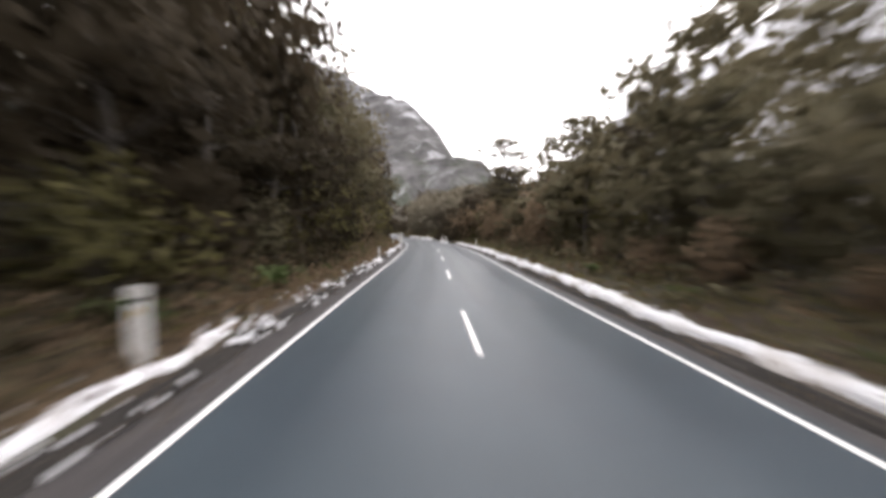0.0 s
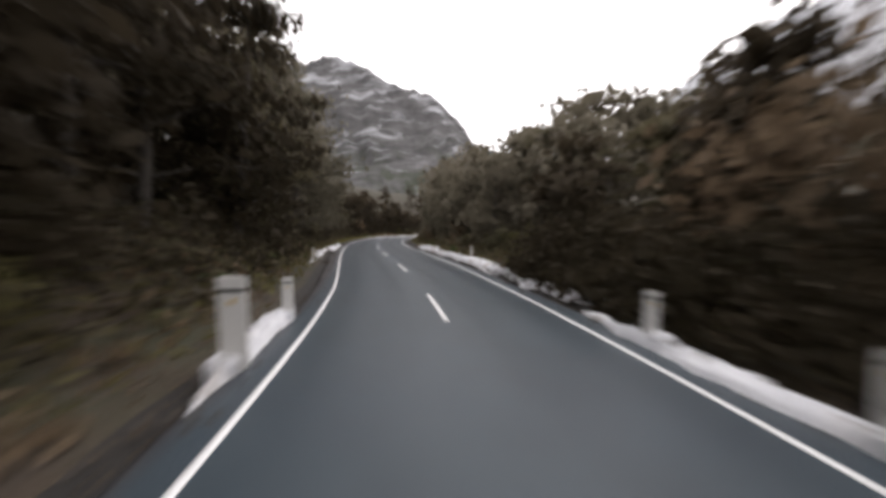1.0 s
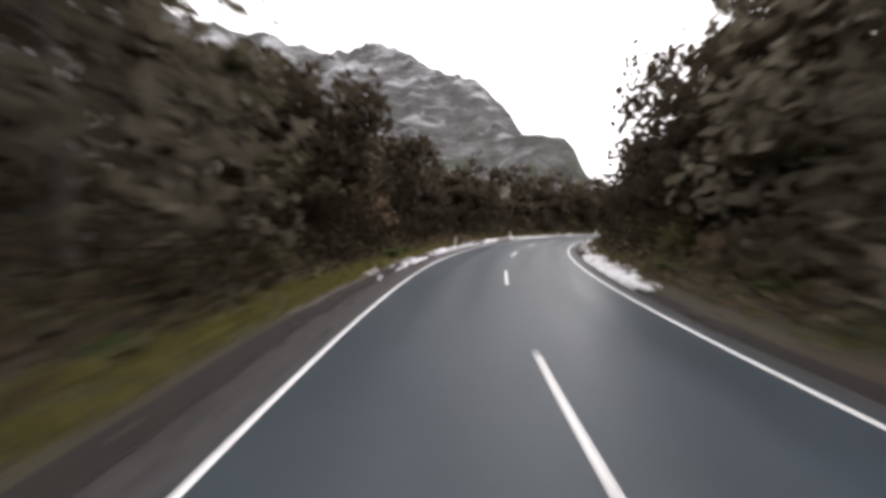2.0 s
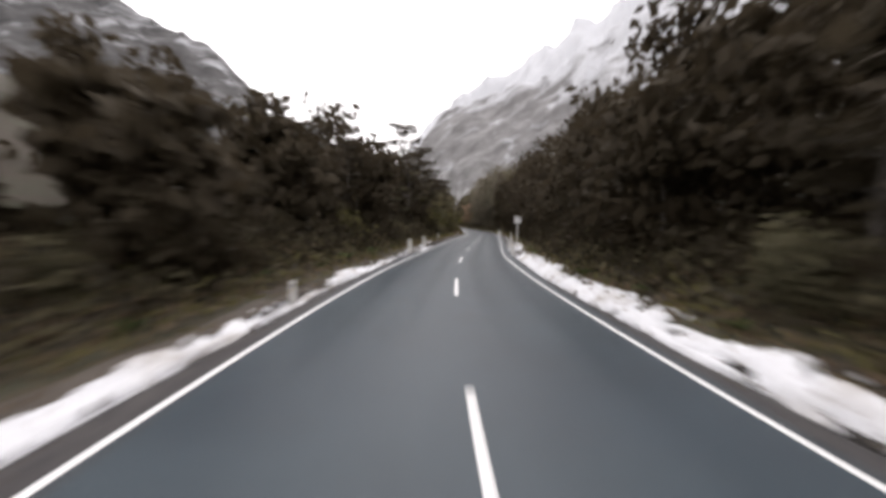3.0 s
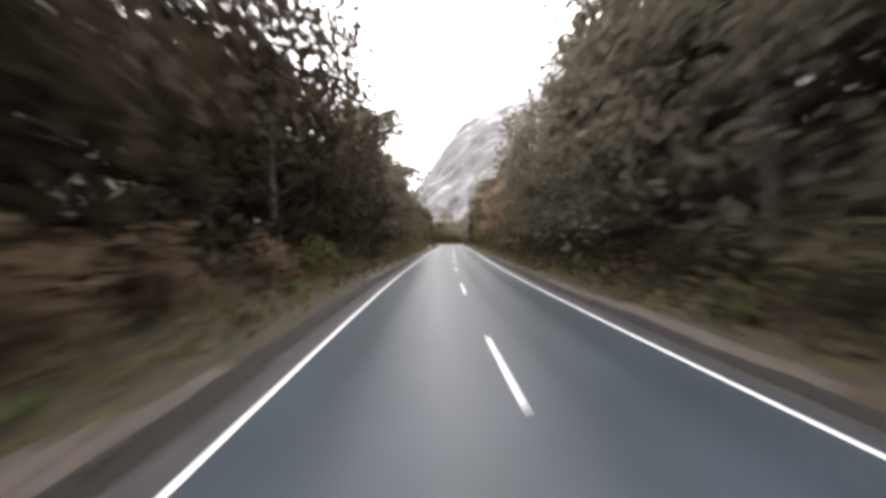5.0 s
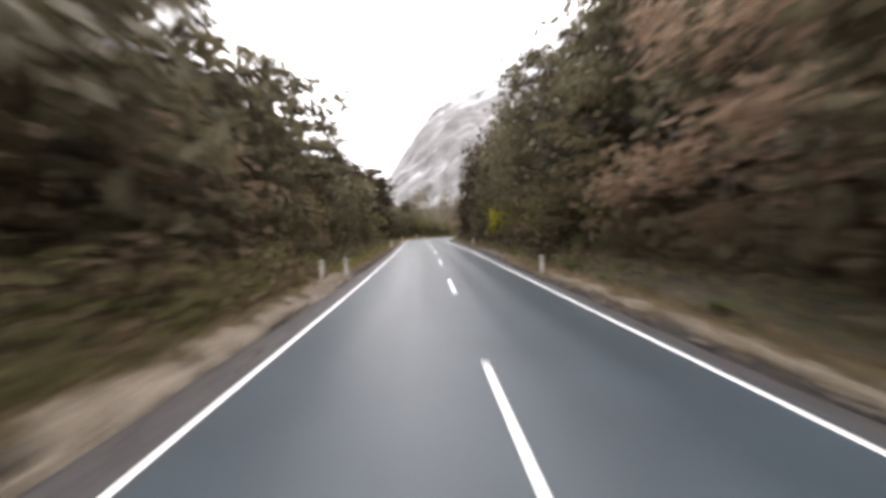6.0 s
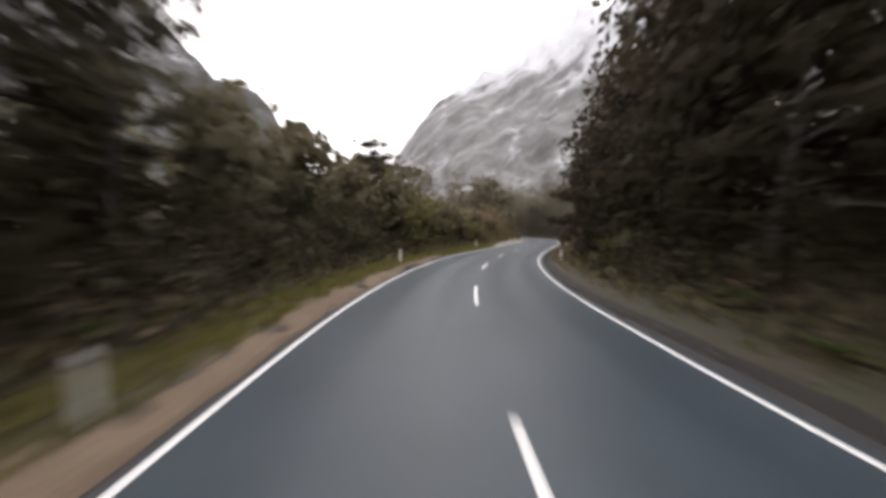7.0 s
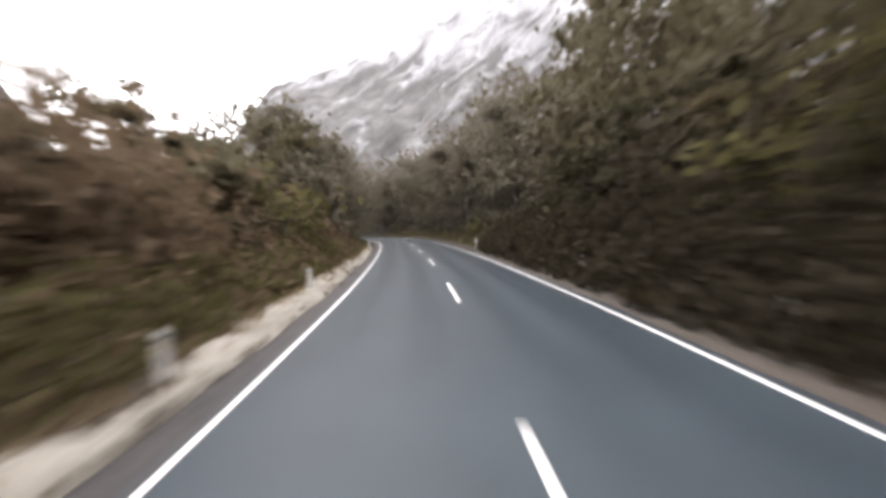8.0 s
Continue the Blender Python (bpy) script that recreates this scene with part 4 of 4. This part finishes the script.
scatter("undergrowth", "red brown bracken on the low bank", 26000, ((-1, 422, 452), (1, -15, 52), (1, 222, 240), (1, 128, 140)), 0.5, 3.2, 0.6, 0.10, BROWN_LEAF, 345)
SPANS = ((1, 240, 268), (1, 448, 490), (1, 322, 350))
scatter("undergrowth", "tall tan and olive bracken at the road edge", 26000, SPANS, 0.9, 3.6, 1.5, 0.12, OLIVE_LEAF, 341)
scatter("undergrowth", "tall brown bracken at the road edge", 26000, SPANS, 0.9, 3.6, 1.5, 0.12, BROWN_LEAF, 351)
scatter("verge_grass", "olive yellow grass along the road edge", 64000, ((1, 395, 448), (-1, 250, 258), (1, 352, 396), (1, 100, 135), (1, 205, 240)),
        0.5, 1.8, 0.16, 0.13, GRASS_LEAF, 331, 0.8)

# undergrowth coloured near black to give the shade below the trees
scatter("undergrowth", "tangle at the foot of the forest wall, shade in its colour", 86000, ((-1, 122, 320), (1, 324, 350), (-1, 354, 424), (1, 46, 204), (1, 394, 424), (1, -12, 14), (-1, 48, 66)),
        1.5, 4.5, 2.0, 0.14, SHADE_LEAF, 361)
scatter("verge_grass", "dead straw tufts on the gravel verge", 30000, ((1, 318, 392), (-1, 316, 360), (1, 444, 500)), 0.3, 1.6, 0.12, 0.11, STRAW_LEAF, 371, 0.6)
scatter("leaf_litter", "fallen brown leaves and twigs on the snow and verge", 34000, ((1, -12, 60), (-1, -12, 90), (1, 115, 240), (-1, 115, 240), (1, 316, 392), (-1, 316, 384)), 0.1, 1.7, 0.22, 0.05, BROWN_LEAF, 381)

# the same shade colour, brought nearer the seal
scatter("undergrowth", "tangle close to the road, shade in its colour", 34000, ((-1, 453, 484), (-1, 50, 64)), 0.25, 3.6, 2.6, 0.15, SHADE_LEAF, 365)
scatter("verge_grass", "short olive grass up to the edge line", 16000, ((1, 424, 447),), 0.05, 1.0, 0.08, 0.10, GRASS_LEAF, 391, 0.8)

# the rest of the forest, too many to count
frng = np.random.RandomState(11)
woods = {}
for side, tall_ in ((1, tall_left), (-1, tall_right)):
    for setback, gap in ((4.6, 4.4), (8, 4.4), (12, 5.0), (18, 7.0), (30, 10.0)):
        for s in np.arange(-14, 610, gap):
            s = s + frng.uniform(-2, 2)
            h = float(tall_(min(s, 560)))
            if setback > 12 and not (side > 0 and (398 < s < 490 or 120 < s < 196)) and not (side < 0 and 44 < s < 105):
                h = max(h, 9.5)
            h = h * frng.uniform(0.8, 1.12) * (0.9 if setback < 6 else 1.08 if side < 0 else 1)
            if side > 0 and 154 < s < 173:
                h *= 0.68
            if side < 0 and 22 < s < 46:
                h *= 0.62
            if s > 430 and side > 0 and s < 500:
                h = min(h, 4.2 if s < 472 else 6)
            d = side * (4 + setback + frng.uniform(-2, 2))
            m = 20
            t = frng.uniform(0.03, 1.0, m)
            ang, rad = frng.uniform(0, 6.283, m), frng.uniform(0.2, 1.0, m) * min(h, 11) * 0.30 * (1.15 - 0.7 * t)
            c = np.stack([np.cos(ang) * rad, np.sin(ang) * rad, t * h], -1)
            v, f, n = leaves(frng, c, np.full(m, 0.13 * h + 0.3), (1300 if side < 0 and 235 < s < 300 else 800 if shady(s, side) else 560) if setback < 10 else 620 if setback < 15 and s < 540 else 230, 0.28 if setback < 6 else 0.38 if setback < 10 else 0.46, 0.5)
            way = math.radians(heading(s))
            clear = np.abs(d - v[::4, 0] * math.cos(way) - v[::4, 1] * math.sin(way)) > float(edge(s, side)) + 2.2
            v, n = v[np.repeat(clear, 4)], n[np.repeat(clear, 4)]
            o = places(np.array(s), np.array(d), np.array(ground_at(s, d)))
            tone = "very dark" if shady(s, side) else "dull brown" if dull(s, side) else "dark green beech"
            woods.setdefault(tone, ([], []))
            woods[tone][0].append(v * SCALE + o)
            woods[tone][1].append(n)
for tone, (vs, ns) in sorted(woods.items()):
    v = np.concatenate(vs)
    me = mesh_of("far_forest", v, np.arange(len(v)).reshape(-1, 4), {"very dark": SHADE_LEAF, "dull brown": HAZE_LEAF}.get(tone, DARK_LEAF), True, np.concatenate(ns))
    tagged(new("far_forest", me), "dense %s forest behind the roadside trees" % tone, "forest", kind="stuff")


# ---- snow and pale gravel beside the road ----
def heap(name, label, side, s0, s1, inner, width, height, mat, seed):
    """A low ragged bank that lies along the seal's edge."""
    s = np.arange(s0, s1 + 0.01, 0.22)
    t = np.clip(np.minimum(s - s0, s1 - s) / 2.0, 0, 1)
    w = width * (0.8 + 0.4 * wave(s, seed, 2.3) + 0.5 * wave(s, seed + 1, 0.7) + 0.4 * wave(s, seed + 4, 0.28)) * (0.15 + 0.85 * t)
    w = np.maximum(w, 0.05)
    inn = inner + 0.08 * wave(s, seed + 2, 4.0) + 0.10 * wave(s, seed + 5, 0.9) + 0.06 * wave(s, seed + 6, 0.3) + 0.3 * (1 - t)
    u = np.linspace(0, 1, 8)
    a = inn[:, None] + w[:, None] * u
    form = np.sin(np.pi * u) ** 0.7
    lump = 0.8 + 0.22 * wave(s, seed + 3, 1.6)[:, None] + np.random.RandomState(seed).uniform(-0.45, 0.45, a.shape)
    ground = bank(s[:, None], side, a + 0.62 - shoulder(s, side)[:, None])
    h = np.maximum(ground, -0.02) + height * form * lump * (0.2 + 0.8 * t[:, None])
    h[:, 0] -= 0.12
    h[:, -1] -= 0.12
    d = side * (edge(s, side)[:, None] + 0.62 + a)
    me = ribbon(name, s, d[:, ::-1] if side > 0 else d, h[:, ::-1] if side > 0 else h, mat)
    return tagged(new(name, me), label, "snow" if mat is SNOW else "gravel", kind="stuff")


SNOWY = "ragged bank of old white snow along the road edge"
for i, (side, s0, s1, inner, width, height) in enumerate((
        (1, -12, -1.5, 0.5, 0.45, 0.12), (1, 14, 18.5, 0.2, 0.5, 0.15), (1, 24.6, 46, 0.32, 0.28, 0.14), (1, 52.5, 58.5, -0.25, 0.5, 0.35), (1, 71, 84, 0.6, 0.6, 0.15),
        (1, 84, 96, 0.1, 0.6, 0.15), (1, 148, 178, 0.0, 0.42, 0.08), (1, 183.5, 191, -0.45, 0.36, 0.08),
        (1, 192, 197, 0.6, 0.4, 0.12), (1, 218, 229, 1.1, 0.5, 0.12), (1, 233, 240, 0.8, 0.5, 0.12), (1, 246, 271, -0.1, 0.55, 0.2), (1, 242.5, 247, 0.15, 0.3, 0.12),
        (-1, -12, 47, 0.36, 0.5, 0.16), (-1, -8, 30, 0.6, 0.5, 0.10), (-1, 50, 57, -0.3, 0.5, 0.25), (-1, 57, 88, 0.3, 0.7, 0.18), (-1, 116, 129.5, 0.1, 0.6, 0.2),
        (-1, 139, 166, 0.15, 0.75, 0.14), (-1, 164, 183, 0.05, 1.15, 0.16), (-1, 189, 196, 0.45, 0.5, 0.12), (-1, 187, 199, 0.8, 0.6, 0.18),
        (-1, 194, 204, 0.2, 0.5, 0.15), (-1, 212.5, 217, 0.5, 0.4, 0.1), (-1, 226, 230, -0.2, 0.3, 0.08), (-1, 239, 243, -0.1, 0.4, 0.08), (-1, 264, 271, 0.0, 0.3, 0.08))):
    heap("snow_bank", SNOWY, side, s0, s1, inner, width, height, SNOW, 200 + 7 * i)
srng = random.Random(21)
for side, start, end, reach in ((1, 117, 151, 1.0), (1, 126, 150, 0.5), (-1, 129.5, 166, 0.8), (-1, 141, 166, 0.4), (-1, 166, 183, 1.3), (-1, 190, 200, 1.5), (-1, 60, 88, 0.9)):
    s = start
    while s < end:
        length = srng.uniform(1.5, 5.5)
        heap("snow_bank", "broken patch of old snow on the verge", side, s, s + length, srng.uniform(0.05, reach), srng.uniform(0.2, 0.55), srng.uniform(0.07, 0.18), SNOW, srng.randint(500, 900))
        s += length * srng.uniform(0.7, 1.1) + srng.uniform(0.0, 0.8)
for i, (side, s0, s1, inner, width, height) in enumerate((
        (1, 316, 354, 0.22, 1.0, 0.10), (1, 352, 380, 0.75, 0.4, 0.10), (1, 444, 500, 0.1, 0.85, 0.12), (1, 392, 424, -0.3, 0.9, 0.05), (-1, 316, 352, 0.35, 0.5, 0.08), (-1, 240, 272, -0.35, 0.8, 0.05), (-1, 446, 500, -0.4, 0.75, 0.06), (-1, 205, 233, 0.3, 0.8, 0.06), (1, 205, 232, 0.45, 0.8, 0.07))):
    heap("pale_gravel", "low ridge of pale gravel and dead grass along the road edge", side, s0, s1, inner, width, height, CHALK if s0 == 444 else RUST if s0 == 392 else PALE if 300 < s0 < 390 else GRAVEL, 400 + 7 * i)


def clods(name, label, category, spans, count, size, mat, seed):
    """Loose lumps strewn along a strip beside the seal: side, start, end, nearest and farthest offset."""
    r = np.random.RandomState(seed)
    corners = np.array([(1, 0, 0), (-1, 0, 0), (0, 1, 0), (0, -1, 0), (0, 0, 0.8), (0, 0, -0.6)])
    sides = np.array([(0, 2, 4), (2, 1, 4), (1, 3, 4), (3, 0, 4), (2, 0, 5), (1, 2, 5), (3, 1, 5), (0, 3, 5)])
    vs = []
    total = sum(q[2] - q[1] for q in spans)
    for side, s0, s1, near, far in spans:
        n = int(count * (s1 - s0) / total)
        s = r.uniform(s0, s1, n)
        a = near + (far - near) * r.beta(1.3, 1.8, n)
        keep = wave(s, seed + 3, 1.7) + 0.8 * wave(s, seed + 4, 0.6) > r.uniform(-0.8, 0.6, n)
        s, a = s[keep], a[keep]
        h = np.maximum(bank(s, side, a + 0.62 - shoulder(s, side)), -0.02)
        p = places(s, side * (edge(s, side) + 0.62 + a), h)
        k = size * SCALE * r.uniform(0.25, 1.3, (len(s), 1, 1)) * r.uniform(0.6, 1.4, (len(s), 6, 3))
        vs.append((p[:, None] + corners[None] * k).reshape(-1, 3))
    v = np.concatenate(vs)
    f = (np.arange(len(v) // 6)[:, None, None] * 6 + sides[None]).reshape(-1, 3)
    return tagged(new(name, mesh_of(name, v, f, mat)), label, category, kind="stuff")


clods("snow_clods", "loose lumps of old snow along the verge", "snow", ((1, -12, 46, 0.0, 1.5), (-1, -12, 47, 0.35, 1.4), (-1, 57, 88, 0.3, 1.4), (1, 117, 150, 0.3, 1.8), (-1, 116, 166, 0.0, 1.4),
      (1, 148, 186, -0.1, 0.5), (-1, 164, 186, -0.05, 1.6), (-1, 186, 204, 0.5, 2.2), (1, 216, 240, 0.8, 1.9), (1, 242, 271, -0.2, 0.8), (-1, 210, 232, 0.4, 1.3)), 6000, 0.10, SNOW, 611)
clods("gravel_stones", "loose brown stones along the verge", "gravel", ((1, -12, 500, -0.45, 1.4), (-1, -12, 500, -0.45, 1.4)), 7000, 0.08, GRAVEL, 631)
clods("pale_stones", "pale stones strewn along the verge", "gravel", ((1, 318, 500, 0.1, 1.2), (-1, 316, 360, 0.1, 0.9)), 5000, 0.09, PALE, 651)


# ---- marker posts and the sign ----
def box(bm, x, y, z, cx=0.0, cy=0.0, cz=0.0, bevel=0.0):
    r = bmesh.ops.create_cube(bm, size=1.0, matrix=Matrix.Translation((cx, cy, cz)) @ Matrix.Diagonal((x, y, z, 1)))
    if bevel:
        bmesh.ops.bevel(bm, geom=list({e for v in r["verts"] for e in v.link_edges}), offset=bevel, segments=1, affect="EDGES")


def marker_post(wide, label, group):
    root = tagged(new("marker_post"), label, "marker post", group)
    bm = bmesh.new()
    box(bm, wide, 0.035, 1.35, 0, 0, 0.375, 0.008)
    for x in (-0.5 * wide, 0.5 * wide):
        box(bm, 0.014, 0.06, 1.3, x, 0.012, 0.36)
    part("post", bm, POST, root)
    bm = bmesh.new()
    box(bm, wide + 0.006, 0.041, 0.06, 0, 0, 0.84)
    part("band", bm, BAND, root, "dark band")
    bm = bmesh.new()
    box(bm, 0.07, 0.012, 0.085, 0, -0.024, 0.68, 0.004)
    part("reflector", bm, REFLECTOR, root, "small yellow reflector")
    return root


# low headwalls where streams pass under the road, a board at each end
CULVERTS = ((1, 53.8, 57.0), (-1, 50.8, 54.2), (1, 181.0, 186.6), (-1, 182.7, 187.5), (1, 240.2, 244.6), (-1, 234.2, 239.2))


def headwall(side, s0, s1):
    """A cast kerb wall along the seal with a thicker block at each end."""
    mid = 0.5 * (s0 + s1)
    root = tagged(new("culvert_headwall"), "low weathered concrete culvert headwall beside the road", "headwall", "culvert headwalls")
    root.matrix_basis = stand(mid, side * (float(edge(mid, side)) + 0.80))
    half = 0.5 * (s1 - s0)
    bm = bmesh.new()
    box(bm, 0.20, 2 * half - 0.3, 0.46, 0, 0, -0.10, 0.03)
    part("wall", bm, CONCRETE, root)
    for k in (-1, 1):
        bm = bmesh.new()
        box(bm, 0.44, 0.40, 0.62, 0.10 * side, k * half, -0.06, 0.06)
        part("end_block", bm, SNOW, root, "end block crusted with snow")


for side, s0, s1 in CULVERTS:
    headwall(side, s0, s1)
MARKER = marker_post(0.24, "slim white edge marker post with dark band and reflector", "road edge marker posts")
BOARD = marker_post(0.38, "broad white marker board where the seal narrows over a culvert", "culvert marker boards")
for kind, spots in (
        (MARKER, ((-4.5, 4.85), (17.8, 4.5), (36, 4.75), (72, 4.7), (132.3, 4.85), (148, 4.6), (164.5, 4.0), (203.5, 4.75),
                  (228, 4.4), (263, 4.9), (349, 4.85), (351.7, 4.5), (377.3, 4.4), (399.5, 4.2), (416, 4.35),
                  (437, 4.1), (461.6, 4.55), (469, 4.5), (495, 4.4),
                  (35.5, -4.85), (71, -4.6), (133.7, -4.35), (152, -4.9), (205, -4.35), (211, -4.5), (227, -5.2),
                  (260.5, -3.9), (351.3, -4.25), (379, -4.85), (422.7, -4.5), (442, -4.9), (461.7, -4.5), (469, -4.5), (487, -4.4))),
        (BOARD, tuple((s, side * (float(edge(s, side)) + 0.56)) for side, s0, s1 in CULVERTS for s in (s0, s1)))):
    for s, d in spots:
        m = stand(s, d, 0.36 if kind is BOARD else ground_at(s, d) + 0.12, 1.0, rng.uniform(-8, 8), rng.uniform(-3, 3))
        if kind in used:
            copy_thing(kind, m)
        else:
            used.add(kind)
            kind.matrix_basis = m

sign = tagged(new("road_sign"), "pale blank square road sign on a white timber post", "road sign")
bm = bmesh.new()
box(bm, 0.17, 0.12, 3.2, 0, 0, 1.3, 0.02)
part("pole", bm, POST, sign, "pale square timber post")
bm = bmesh.new()
box(bm, 0.82, 0.03, 0.80, 0, -0.07, 2.55, 0.012)
part("panel", bm, SIGN, sign, "pale square panel")
sign.matrix_basis = stand(203.5, -4.9, ground_at(203.5, -4.9), 1.0, -4)
